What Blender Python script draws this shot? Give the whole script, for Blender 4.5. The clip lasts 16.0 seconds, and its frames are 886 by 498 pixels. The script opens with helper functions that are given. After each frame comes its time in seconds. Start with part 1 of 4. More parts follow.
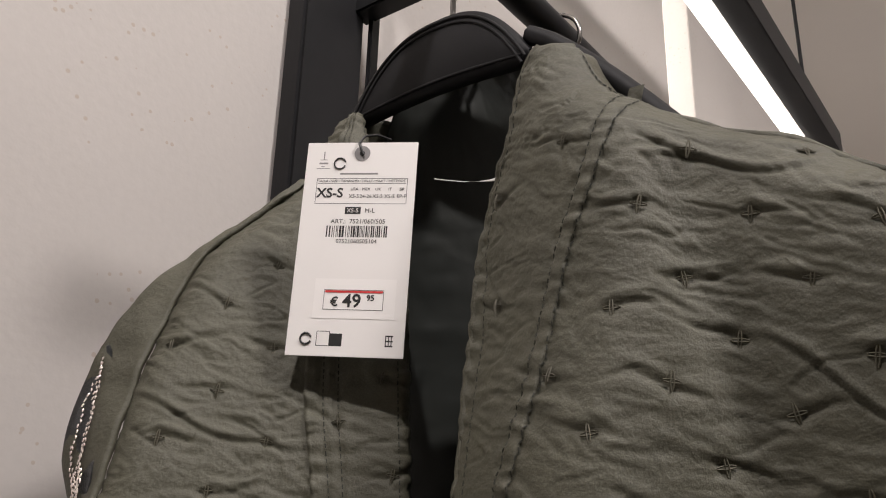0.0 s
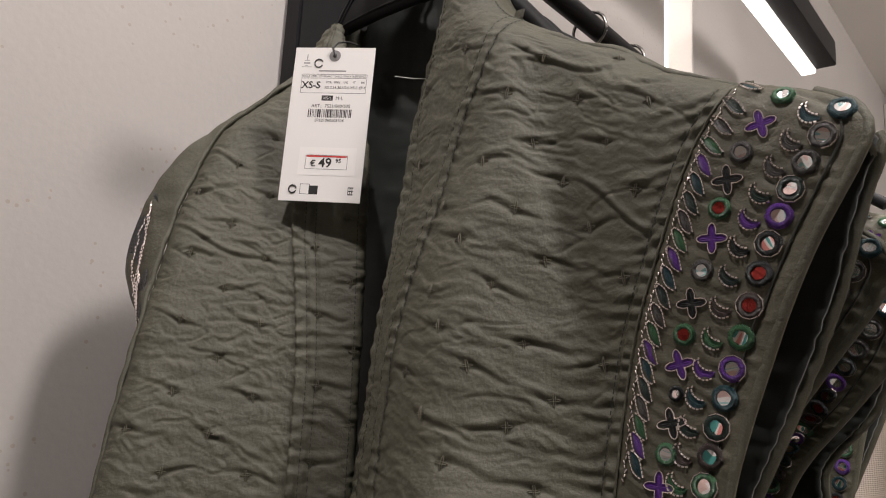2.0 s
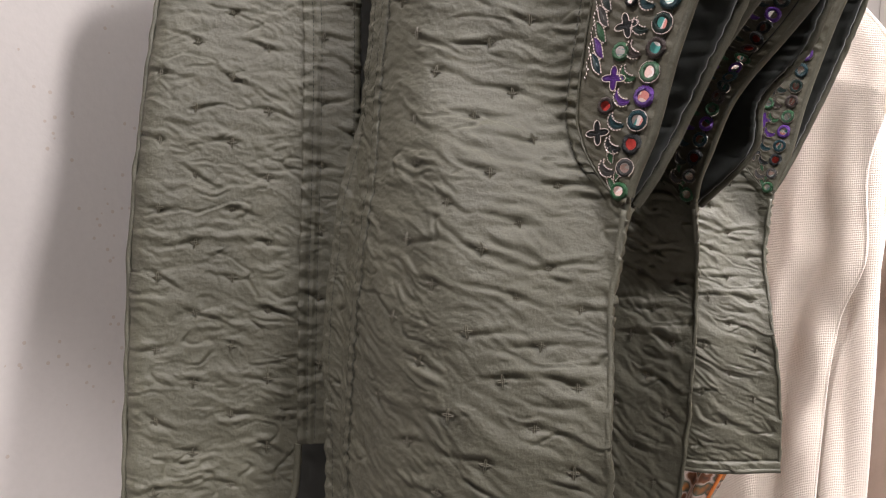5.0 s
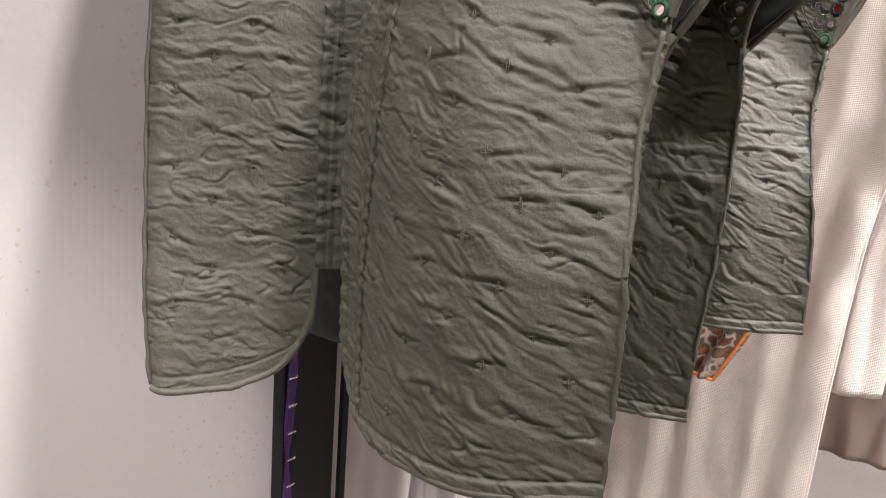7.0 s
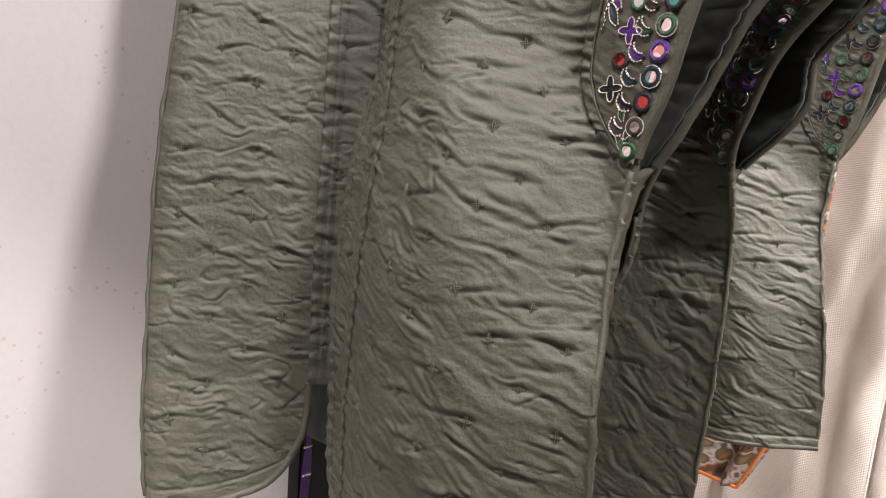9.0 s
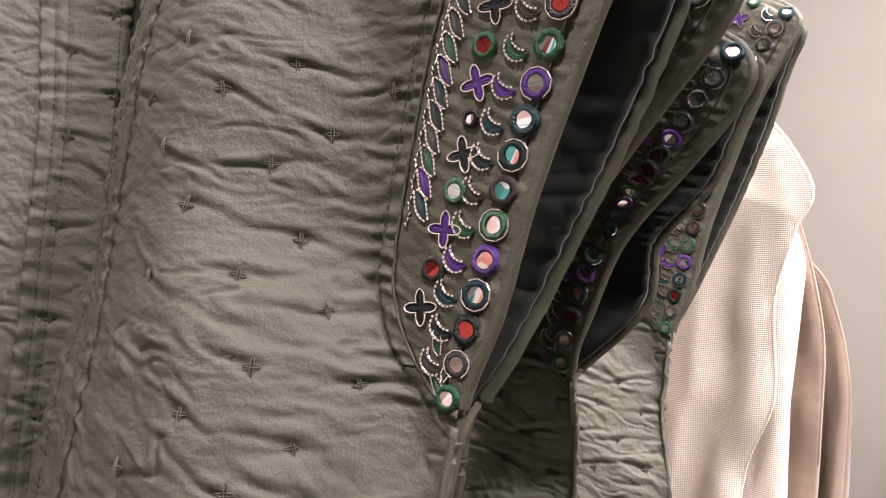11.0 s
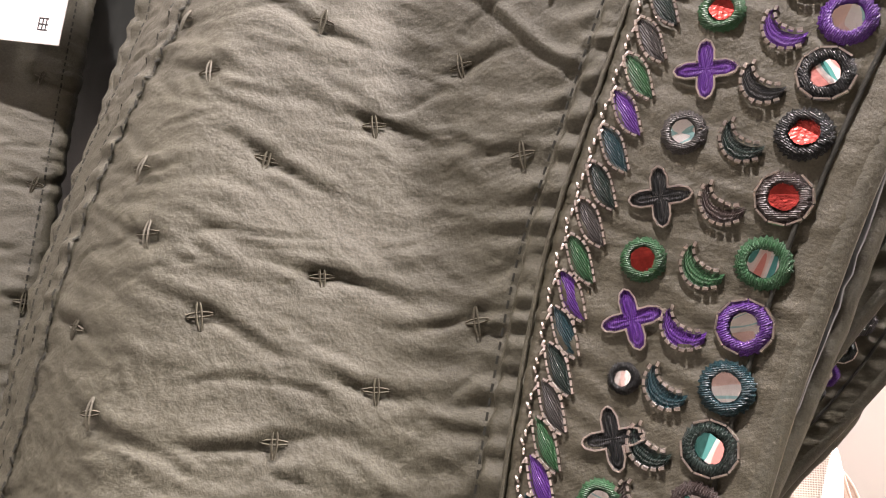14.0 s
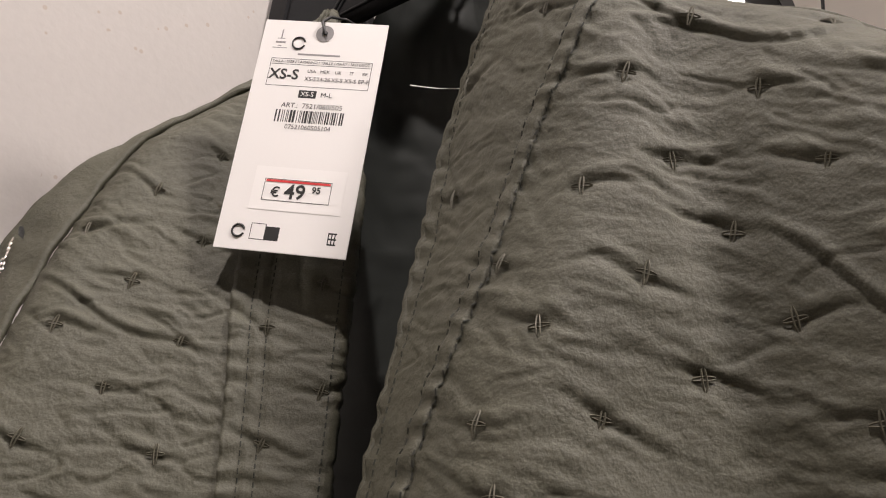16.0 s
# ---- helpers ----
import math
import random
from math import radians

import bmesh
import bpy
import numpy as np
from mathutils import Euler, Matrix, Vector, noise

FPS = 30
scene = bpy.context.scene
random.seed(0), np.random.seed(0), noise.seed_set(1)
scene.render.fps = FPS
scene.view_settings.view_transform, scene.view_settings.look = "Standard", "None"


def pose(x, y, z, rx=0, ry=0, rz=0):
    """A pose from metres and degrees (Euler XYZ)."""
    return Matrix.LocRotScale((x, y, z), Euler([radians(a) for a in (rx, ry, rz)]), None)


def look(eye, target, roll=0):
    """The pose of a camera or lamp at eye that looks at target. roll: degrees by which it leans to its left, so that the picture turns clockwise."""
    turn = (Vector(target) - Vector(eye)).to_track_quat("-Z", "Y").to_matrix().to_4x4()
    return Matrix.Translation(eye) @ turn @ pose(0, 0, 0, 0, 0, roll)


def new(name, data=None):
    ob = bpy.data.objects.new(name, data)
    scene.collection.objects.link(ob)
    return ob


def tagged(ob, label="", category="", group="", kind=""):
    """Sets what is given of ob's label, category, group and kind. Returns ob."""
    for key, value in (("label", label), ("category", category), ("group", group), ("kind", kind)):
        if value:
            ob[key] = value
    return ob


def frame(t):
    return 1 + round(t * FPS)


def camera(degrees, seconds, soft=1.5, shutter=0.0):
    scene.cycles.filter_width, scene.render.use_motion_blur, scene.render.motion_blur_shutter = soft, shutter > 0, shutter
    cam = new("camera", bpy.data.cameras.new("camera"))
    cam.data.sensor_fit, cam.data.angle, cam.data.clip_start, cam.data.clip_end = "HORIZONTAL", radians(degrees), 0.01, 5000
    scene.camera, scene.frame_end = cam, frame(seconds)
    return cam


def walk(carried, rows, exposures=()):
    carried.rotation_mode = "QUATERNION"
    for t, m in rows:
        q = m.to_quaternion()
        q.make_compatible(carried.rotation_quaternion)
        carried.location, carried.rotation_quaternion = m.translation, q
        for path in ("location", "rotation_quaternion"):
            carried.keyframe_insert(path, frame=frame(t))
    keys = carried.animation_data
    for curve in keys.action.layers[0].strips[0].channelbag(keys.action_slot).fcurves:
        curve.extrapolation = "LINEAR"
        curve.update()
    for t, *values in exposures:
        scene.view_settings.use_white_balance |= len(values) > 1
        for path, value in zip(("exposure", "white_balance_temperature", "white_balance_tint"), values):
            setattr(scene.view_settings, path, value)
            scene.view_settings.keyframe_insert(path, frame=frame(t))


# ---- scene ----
cam = camera(58.8, 16.0, 1.1)
PATH = [
    (0, (0.016, 0.009, 1.414), (-1.141, 1.517, 2.038), 1.5),
    (0.5, (0.048, -0.016, 1.393), (-1.142, 1.483, 1.974), 2.5),
    (1, (0.091, -0.036, 1.375), (-1.158, 1.443, 1.875), 3.6),
    (1.5, (0.124, -0.055, 1.361), (-1.13, 1.438, 1.808), 3.5),
    (2, (0.149, -0.07, 1.349), (-1.095, 1.446, 1.74), 3.1),
    (2.5, (0.173, -0.09, 1.333), (-1.05, 1.459, 1.659), 2.5),
    (3, (0.195, -0.108, 1.316), (-1.005, 1.473, 1.564), 2.2),
    (3.5, (0.205, -0.123, 1.296), (-0.988, 1.474, 1.454), 2.3),
    (4, (0.205, -0.13, 1.279), (-0.994, 1.47, 1.332), 2.5),
    (4.5, (0.2, -0.129, 1.263), (-1.008, 1.464, 1.217), 2.2),
    (5, (0.195, -0.129, 1.249), (-1.023, 1.45, 1.098), 1.8),
    (5.2, (0.193, -0.128, 1.244), (-1.03, 1.443, 1.052), 1.7),
    (7.3, (0.201, -0.11, 1.216), (-1.053, 1.37, 0.728), 4.8),
    (7.5, (0.206, -0.107, 1.219), (-1.054, 1.365, 0.722), 5.0),
    (8, (0.215, -0.097, 1.23), (-1.073, 1.347, 0.728), 5.6),
    (8.5, (0.221, -0.093, 1.243), (-1.13, 1.321, 0.826), 5.2),
    (9, (0.232, -0.087, 1.258), (-1.148, 1.327, 0.948), 4.2),
    (9.5, (0.241, -0.079, 1.273), (-1.136, 1.357, 1.066), 3.6),
    (10, (0.236, -0.056, 1.289), (-1.092, 1.433, 1.158), 2.9),
    (10.2, (0.225, -0.042, 1.294), (-1.06, 1.488, 1.199), 2.9),
    (12.3, (0.05, 0.128, 1.317), (-0.701, 1.972, 1.504), 3.9),
    (12.5, (0.048, 0.13, 1.322), (-0.699, 1.974, 1.527), 3.8),
    (13, (0.044, 0.126, 1.332), (-0.721, 1.954, 1.603), 3.6),
    (13.5, (0.042, 0.12, 1.339), (-0.758, 1.919, 1.691), 3.5),
    (14, (0.042, 0.113, 1.348), (-0.856, 1.847, 1.776), 3.7),
    (14.5, (0.037, 0.101, 1.356), (-0.959, 1.762, 1.853), 4.0),
    (15, (0.032, 0.088, 1.361), (-1.054, 1.672, 1.919), 5.3),
    (15.5, (0.019, 0.078, 1.37), (-1.13, 1.598, 1.98), 6.4),
    (16, (-0.001, 0.073, 1.386), (-1.173, 1.564, 2.02), 6.5),
]
EXPOSURE = [(0.0, -0.70, 6550, 13), (1.0, -0.70, 6550, 13), (2.0, -0.68, 6550, 13), (3.0, -0.52, 6500, 14), (3.5, -0.40, 6500, 14), (5.0, 0.20, 6300, 14), (7.5, 0.34, 6200, 15), (8.5, 0.32, 6250, 15), (10.0, 0.40, 6350, 14), (12.5, 0.58, 6700, 23), (13.5, 0.94, 6750, 21), (14.5, 0.90, 6700, 20), (15.0, 0.50, 6700, 21), (16.0, -0.40, 6700, 15)]
walk(cam, [(t, look(eye, target, roll)) for t, eye, target, roll in PATH], EXPOSURE)

# ---- world and light ----
world = bpy.data.worlds.new("shop_air")
scene.world = world
world.use_nodes = True
bg = world.node_tree.nodes["Background"]
bg.inputs[0].default_value = (1.0, 0.93, 0.85, 1)
bg.inputs[1].default_value = 0.035


def area(name, eye, target, sx, sy, watts, colour=(1.0, 0.945, 0.915)):
    d = bpy.data.lights.new(name, "AREA")
    d.shape, d.size, d.size_y, d.energy, d.color = "RECTANGLE", sx, sy, watts, colour
    ob = new(name, d)
    ob.matrix_world = look(eye, target)
    return ob


# ceiling spots of the shop, over the aisle, and the linear luminaire over the rail
area("ceiling_spot_aisle", (0.06, -0.44, 2.72), (-0.05, 0.3, 1.3), 0.05, 0.05, 26)
area("ceiling_spot_side", (0.95, 0.24, 2.72), (-0.05, 0.80, 1.15), 0.22, 0.22, 42)
far = bpy.data.lights.new("ceiling_spot_far", "SPOT")
far.energy, far.spot_size, far.spot_blend, far.shadow_soft_size, far.color = 290, radians(44), 0.6, 0.08, (1.0, 0.945, 0.915)
new("ceiling_spot_far", far).matrix_world = look((0.78, 0.98, 2.72), (0.02, 1.00, 0.82))
area("ceiling_spot_shop", (1.6, 2.4, 2.72), (0.2, 4.0, 1.9), 0.3, 0.3, 38)
beam = bpy.data.lights.new("wall_washer_spot", "SPOT")
beam.energy, beam.spot_size, beam.spot_blend, beam.shadow_soft_size, beam.color = 270, radians(27), 0.5, 0.03, (1.0, 0.945, 0.915)
new("wall_washer_spot", beam).matrix_world = look((0.70, -1.35, 2.72), (-0.5, -0.05, 0.50))

# ---- materials ----


def srgb(r, g, b):
    return tuple(((c / 255 + 0.055) / 1.055) ** 2.4 if c > 10 else c / 255 / 12.92 for c in (r, g, b)) + (1,)


def material(name, colour, rough=0.6, metal=0.0, vary=0.12, scale=60.0, grain=900.0, bump=0.15, sheen=0.0, per_object=0.0, coat=0.0, speckle=0.8):
    """A principled surface with cloudy variation at one scale and grain with relief at a finer one."""
    m = bpy.data.materials.new(name)
    m.use_nodes = True
    n, l = m.node_tree.nodes, m.node_tree.links
    p = n["Principled BSDF"]
    p.inputs["Roughness"].default_value, p.inputs["Metallic"].default_value = rough, metal
    p.inputs["Sheen Weight"].default_value = sheen
    p.inputs["Specular IOR Level"].default_value = 0.5 if metal or not sheen else 0.40
    p.inputs["Coat Weight"].default_value = coat
    co = n.new("ShaderNodeTexCoord")
    a, b = n.new("ShaderNodeTexNoise"), n.new("ShaderNodeTexNoise")
    a.inputs["Scale"].default_value, b.inputs["Scale"].default_value = scale, grain
    a.inputs["Detail"].default_value = 4
    for t in (a, b):
        l.new(co.outputs["Object"], t.inputs["Vector"])
    mix = n.new("ShaderNodeMixRGB")
    mix.inputs[1].default_value = tuple(c * (1 - vary) for c in colour[:3]) + (1,)
    mix.inputs[2].default_value = tuple(min(1, c * (1 + vary)) for c in colour[:3]) + (1,)
    add = n.new("ShaderNodeMath")
    add.operation = "ADD"
    half = n.new("ShaderNodeMath")
    half.operation = "MULTIPLY_ADD"
    half.inputs[1].default_value, half.inputs[2].default_value = speckle, -speckle / 2
    l.new(b.outputs["Fac"], half.inputs[0])
    l.new(a.outputs["Fac"], add.inputs[0])
    l.new(half.outputs[0], add.inputs[1])
    l.new(add.outputs[0], mix.inputs[0])
    out = mix.outputs[0]
    if per_object:
        info, hsv = n.new("ShaderNodeObjectInfo"), n.new("ShaderNodeHueSaturation")
        k = n.new("ShaderNodeMath")
        k.operation = "MULTIPLY_ADD"
        k.inputs[1].default_value, k.inputs[2].default_value = per_object * 2, 1 - per_object
        l.new(info.outputs["Random"], k.inputs[0])
        l.new(k.outputs[0], hsv.inputs["Value"])
        l.new(out, hsv.inputs["Color"])
        out = hsv.outputs[0]
    l.new(out, p.inputs["Base Color"])
    if bump:
        bp = n.new("ShaderNodeBump")
        bp.inputs["Strength"].default_value, bp.inputs["Distance"].default_value = bump, 0.001
        l.new(b.outputs["Fac"], bp.inputs["Height"])
        l.new(bp.outputs[0], p.inputs["Normal"])
    return m


def woven(name, colour, rough=0.62, sheen=0.25, thread=900.0, bump=0.10, vary=0.10, ripple=0.0, grain=700.0, speckle=0.8):
    """Cloth: warp and weft as two crossed wave patterns, clouded dye, soft sheen."""
    m = material(name, colour, rough, 0.0, vary, 28.0, grain, 0.0, sheen, speckle=speckle)
    n, l = m.node_tree.nodes, m.node_tree.links
    p, co = n["Principled BSDF"], n.new("ShaderNodeTexCoord")
    waves = []
    for axis in ("X", "Z"):
        w = n.new("ShaderNodeTexWave")
        w.bands_direction = axis
        w.inputs["Scale"].default_value, w.inputs["Distortion"].default_value = thread, 1.5
        w.inputs["Detail"].default_value = 1
        l.new(co.outputs["Object"], w.inputs["Vector"])
        waves.append(w)
    mul = n.new("ShaderNodeMath")
    mul.operation = "ADD"
    l.new(waves[0].outputs["Fac"], mul.inputs[0])
    l.new(waves[1].outputs["Fac"], mul.inputs[1])
    if ripple:
        soft = n.new("ShaderNodeMath")
        soft.operation = "MULTIPLY"
        soft.inputs[1].default_value = 0.035
        l.new(mul.outputs[0], soft.inputs[0])
        mul = soft
    fine = n.new("ShaderNodeTexNoise")
    fine.inputs["Scale"].default_value, fine.inputs["Detail"].default_value = 340 if ripple else 190, 8
    fine.inputs["Roughness"].default_value = 0.62
    l.new(co.outputs["Object"], fine.inputs["Vector"])
    tot = n.new("ShaderNodeMath")
    tot.operation = "MULTIPLY_ADD"
    tot.inputs[1].default_value = 1.3 if ripple else 2.5
    l.new(fine.outputs["Fac"], tot.inputs[0])
    l.new(mul.outputs[0], tot.inputs[2])
    bp = n.new("ShaderNodeBump")
    bp.inputs["Strength"].default_value, bp.inputs["Distance"].default_value = bump, 0.0012
    l.new(tot.outputs[0], bp.inputs["Height"])
    l.new(bp.outputs[0], p.inputs["Normal"])
    if ripple:
        # fine washed creases, longer across than upright
        flat, rip = n.new("ShaderNodeMapping"), n.new("ShaderNodeTexNoise")
        flat.inputs["Scale"].default_value = (75, 75, 130)
        flat.inputs["Rotation"].default_value = (0, 0.12, 0)
        rip.inputs["Scale"].default_value, rip.inputs["Detail"].default_value, rip.inputs["Distortion"].default_value = 1.0, 5, 0.15
        fold, gap = n.new("ShaderNodeMath"), n.new("ShaderNodeMath")
        fold.operation, gap.operation = "SUBTRACT", "ABSOLUTE"
        fold.inputs[1].default_value = 0.5
        l.new(co.outputs["Object"], flat.inputs["Vector"])
        l.new(flat.outputs[0], rip.inputs["Vector"])
        l.new(rip.outputs["Fac"], fold.inputs[0])
        l.new(fold.outputs[0], gap.inputs[0])
        b2 = n.new("ShaderNodeBump")
        b2.inputs["Strength"].default_value, b2.inputs["Distance"].default_value = 0.55 * ripple, 0.0040
        l.new(gap.outputs[0], b2.inputs["Height"])
        l.new(b2.outputs[0], bp.inputs["Normal"])
    return m


def glowing(name, colour, strength):
    m = bpy.data.materials.new(name)
    m.use_nodes = True
    p = m.node_tree.nodes["Principled BSDF"]
    p.inputs["Base Color"].default_value = (0.8, 0.8, 0.8, 1)
    p.inputs["Emission Color"].default_value = colour
    p.inputs["Emission Strength"].default_value = strength
    return m


OLIVE = woven("olive_cotton", (0.0665, 0.0640, 0.0430, 1), 0.60, 0.0, 1300, 0.5, vary=0.24, ripple=0.30, grain=1700.0, speckle=2.2)
BAND = woven("brown_olive_cotton", (0.068, 0.063, 0.041, 1), 0.58, 0.0, 1100, 0.45, vary=0.22, ripple=0.25, grain=1700.0, speckle=2.2)
# taken near black, so the shade inside the vest sits in the colour
LINING = woven("shaded_green_lining", (0.016, 0.019, 0.016, 1), 0.6, 0.1)
THREAD = material("olive_thread", (0.085, 0.078, 0.054, 1), 0.6, bump=0.3, grain=3000)
DARKTHREAD = material("dark_seam_thread", (0.020, 0.021, 0.015, 1), 0.8, bump=0.2)
SILVER = material("silver_bead", (0.86, 0.79, 0.75, 1), 0.24, 1.0, 0.15, 300, 2000, 0.05, per_object=0.15)
REDMIRROR = material("red_mirror_foil", (0.50, 0.07, 0.06, 1), 0.24, 1.0, 0.4, 260, 900, 0.15)
FLOSS = {k: woven(k + "_floss", c, 0.42, 0.0, 620, 0.55, 0.30) for k, c in (
    ("purple", (0.090, 0.022, 0.215, 1)), ("teal", (0.004, 0.034, 0.044, 1)), ("green", (0.024, 0.098, 0.038, 1)),
    ("pine", (0.008, 0.022, 0.018, 1)), ("grey", (0.045, 0.042, 0.040, 1)), ("brown", (0.042, 0.030, 0.027, 1)), ("black", (0.008, 0.010, 0.011, 1)))}


def streaked_mirror(name, stops):
    """Mirror with its reflections painted in as streaks of a few clear tints."""
    m = material(name, (0.8, 0.8, 0.8, 1), 0.24, 1.0, 0.05, 200, 600, 0.10)
    n, l = m.node_tree.nodes, m.node_tree.links
    co, info, add = n.new("ShaderNodeTexCoord"), n.new("ShaderNodeObjectInfo"), n.new("ShaderNodeVectorMath")
    no, ramp = n.new("ShaderNodeTexNoise"), n.new("ShaderNodeValToRGB")
    no.inputs["Scale"].default_value, no.inputs["Detail"].default_value = 150, 0
    ramp.color_ramp.interpolation = "CONSTANT"
    el = ramp.color_ramp.elements
    while len(el) < len(stops):
        el.new(0.5)
    for e, (at, c) in zip(el, stops):
        e.position, e.color = at, (*c, 1)
    l.new(co.outputs["Object"], add.inputs[0])
    l.new(info.outputs["Random"], add.inputs[1])
    streak = n.new("ShaderNodeMapping")
    streak.inputs["Scale"].default_value = (1.9, 0.45, 1.0)
    l.new(add.outputs[0], streak.inputs["Vector"])
    l.new(streak.outputs[0], no.inputs["Vector"])
    l.new(no.outputs["Fac"], ramp.inputs[0])
    l.new(ramp.outputs[0], n["Principled BSDF"].inputs["Base Color"])
    return m


PINKMIRROR = streaked_mirror("rose_mirror_streaks", [(0.0, (0.85, 0.36, 0.33)), (0.44, (0.95, 0.78, 0.74)), (0.52, (0.88, 0.86, 0.86)), (0.60, (0.12, 0.42, 0.40))])
MIRROR = streaked_mirror("clear_mirror_streaks", [(0.0, (0.92, 0.70, 0.66)), (0.40, (0.97, 0.96, 0.96)), (0.56, (0.40, 0.72, 0.74)), (0.62, (0.95, 0.93, 0.93))])
CARD = material("white_card", (0.80, 0.78, 0.76, 1), 0.55, 0, 0.015, 40, 1500, 0.04)
STICKER = material("white_sticker", (0.84, 0.82, 0.80, 1), 0.45, 0, 0.01, 40, 1500, 0.03)
INK = material("black_ink", (0.02, 0.02, 0.02, 1), 0.5, 0, 0.1, 300, 1500, 0)
GREYINK = material("grey_ink", (0.25, 0.24, 0.24, 1), 0.5, 0, 0.1, 300, 1500, 0)
REDINK = material("red_ink", (0.62, 0.05, 0.05, 1), 0.5, 0, 0.1, 300, 1500, 0)
HANGERBLACK = material("matt_black_moulding", (0.010, 0.010, 0.011, 1), 0.6, 0, 0.25, 90, 2600, 0.12)
BLACKSTEEL = material("black_painted_steel", (0.010, 0.010, 0.011, 1), 0.5, 0.0, 0.3, 40, 900, 0.05)
STEEL = material("dark_steel_wire", (0.20, 0.19, 0.18, 1), 0.25, 1.0, 0.2, 200, 900, 0.03)
KNIT = woven("cream_knit", (0.66, 0.58, 0.50, 1), 0.85, 0.3, 150, 0.40, 0.10)
BROWNCLOTH = woven("taupe_cloth", (0.22, 0.155, 0.115, 1), 0.8, 0.3, 300, 0.3)
WHITECLOTH = woven("white_cloth", (0.72, 0.70, 0.69, 1), 0.7, 0.2, 400, 0.2)
ORANGE = material("orange_piping", (0.75, 0.22, 0.04, 1), 0.5)
CEILING = material("ceiling_paint", (0.74, 0.71, 0.67, 1), 0.9, 0, 0.03, 3, 300, 0.05)
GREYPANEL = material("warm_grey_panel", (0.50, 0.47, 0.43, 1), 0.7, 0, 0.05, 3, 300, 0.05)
FLOOR = material("pale_stone_floor", (0.42, 0.39, 0.36, 1), 0.4, 0, 0.12, 5, 90, 0.05)
for dull in (HANGERBLACK, BLACKSTEEL):
    dull.node_tree.nodes["Principled BSDF"].inputs["Specular IOR Level"].default_value = 0.2
LED = glowing("led_diffuser", (1.0, 0.95, 0.88, 1), 5.5)


def printed(name, stops, scale):
    """Cloth printed in patches of a few colours."""
    m = material(name, (0.5, 0.5, 0.5, 1), 0.55, 0, 0.1, scale, 800, 0.1)
    n, l = m.node_tree.nodes, m.node_tree.links
    co, no, ramp = n.new("ShaderNodeTexCoord"), n.new("ShaderNodeTexNoise"), n.new("ShaderNodeValToRGB")
    no.inputs["Scale"].default_value, no.inputs["Detail"].default_value = scale, 2
    el = ramp.color_ramp.elements
    while len(el) < len(stops):
        el.new(0.5)
    for e, (at, c) in zip(el, stops):
        e.position, e.color = at, (*c, 1)
    l.new(co.outputs["Object"], no.inputs["Vector"])
    l.new(no.outputs["Fac"], ramp.inputs[0])
    l.new(ramp.outputs[0], n["Principled BSDF"].inputs["Base Color"])
    return m


PRINT = printed("brown_orange_print", [(0.30, (0.03, 0.02, 0.02)), (0.44, (0.22, 0.08, 0.03)), (0.50, (0.62, 0.52, 0.46)), (0.56, (0.05, 0.08, 0.06)), (0.66, (0.45, 0.16, 0.03))], 38)

YELLOW = printed("yellow_print", [(0.30, (0.75, 0.40, 0.02)), (0.52, (0.80, 0.48, 0.03)), (0.58, (0.85, 0.80, 0.70)), (0.66, (0.40, 0.15, 0.02))], 14)


def plaster(name):
    """Troweled plaster: pale, lightly clouded, with small pits and rubbed spots."""
    m = material(name, (0.48, 0.452, 0.429, 1), 0.85, 0, 0.05, 4.0, 140.0, 0.25)
    n, l = m.node_tree.nodes, m.node_tree.links
    p, co = n["Principled BSDF"], n.new("ShaderNodeTexCoord")
    old = p.inputs["Base Color"].links[0].from_socket
    spots, where = n.new("ShaderNodeTexVoronoi"), n.new("ShaderNodeTexNoise")
    spots.inputs["Scale"].default_value, where.inputs["Scale"].default_value = 95, 9
    for t in (spots, where):
        l.new(co.outputs["Object"], t.inputs["Vector"])
    small, some, both = (n.new("ShaderNodeMath") for _ in range(3))
    small.operation, some.operation, both.operation = "LESS_THAN", "GREATER_THAN", "MULTIPLY"
    small.inputs[1].default_value, some.inputs[1].default_value = 0.17, 0.56
    l.new(spots.outputs["Distance"], small.inputs[0])
    l.new(where.outputs["Fac"], some.inputs[0])
    l.new(small.outputs[0], both.inputs[0])
    l.new(some.outputs[0], both.inputs[1])
    mix = n.new("ShaderNodeMixRGB")
    mix.inputs[2].default_value = (0.40, 0.33, 0.27, 1)
    fade = n.new("ShaderNodeMath")
    fade.operation = "MULTIPLY"
    fade.inputs[1].default_value = 0.70
    l.new(both.outputs[0], fade.inputs[0])
    l.new(fade.outputs[0], mix.inputs[0])
    l.new(old, mix.inputs[1])
    l.new(mix.outputs[0], p.inputs["Base Color"])
    return m


PLASTER = plaster("troweled_plaster")

# ---- mesh helpers ----


def mesh_object(name, verts, faces, mat, parent=None, label="", smooth=True):
    me = bpy.data.meshes.new(name)
    me.from_pydata([tuple(map(float, v)) for v in verts], [], [tuple(map(int, f)) for f in faces])
    me.materials.append(mat)
    if smooth:
        me.polygons.foreach_set("use_smooth", [True] * len(me.polygons))
    me.update()
    ob = new(name, me)
    if parent:
        ob.parent = parent
    return tagged(ob, label)


def part(name, bm, mat, parent, label="", smooth=True):
    me = bpy.data.meshes.new(name)
    bm.to_mesh(me)
    bm.free()
    me.materials.append(mat)
    if smooth:
        me.polygons.foreach_set("use_smooth", [True] * len(me.polygons))
    ob = new(name, me)
    if parent:
        ob.parent = parent
    return tagged(ob, label)


def share(name, me, m, parent):
    """An object of its own on a shared mesh, at the pose m."""
    ob = new(name, me)
    ob.matrix_basis = m
    ob.parent = parent
    return ob


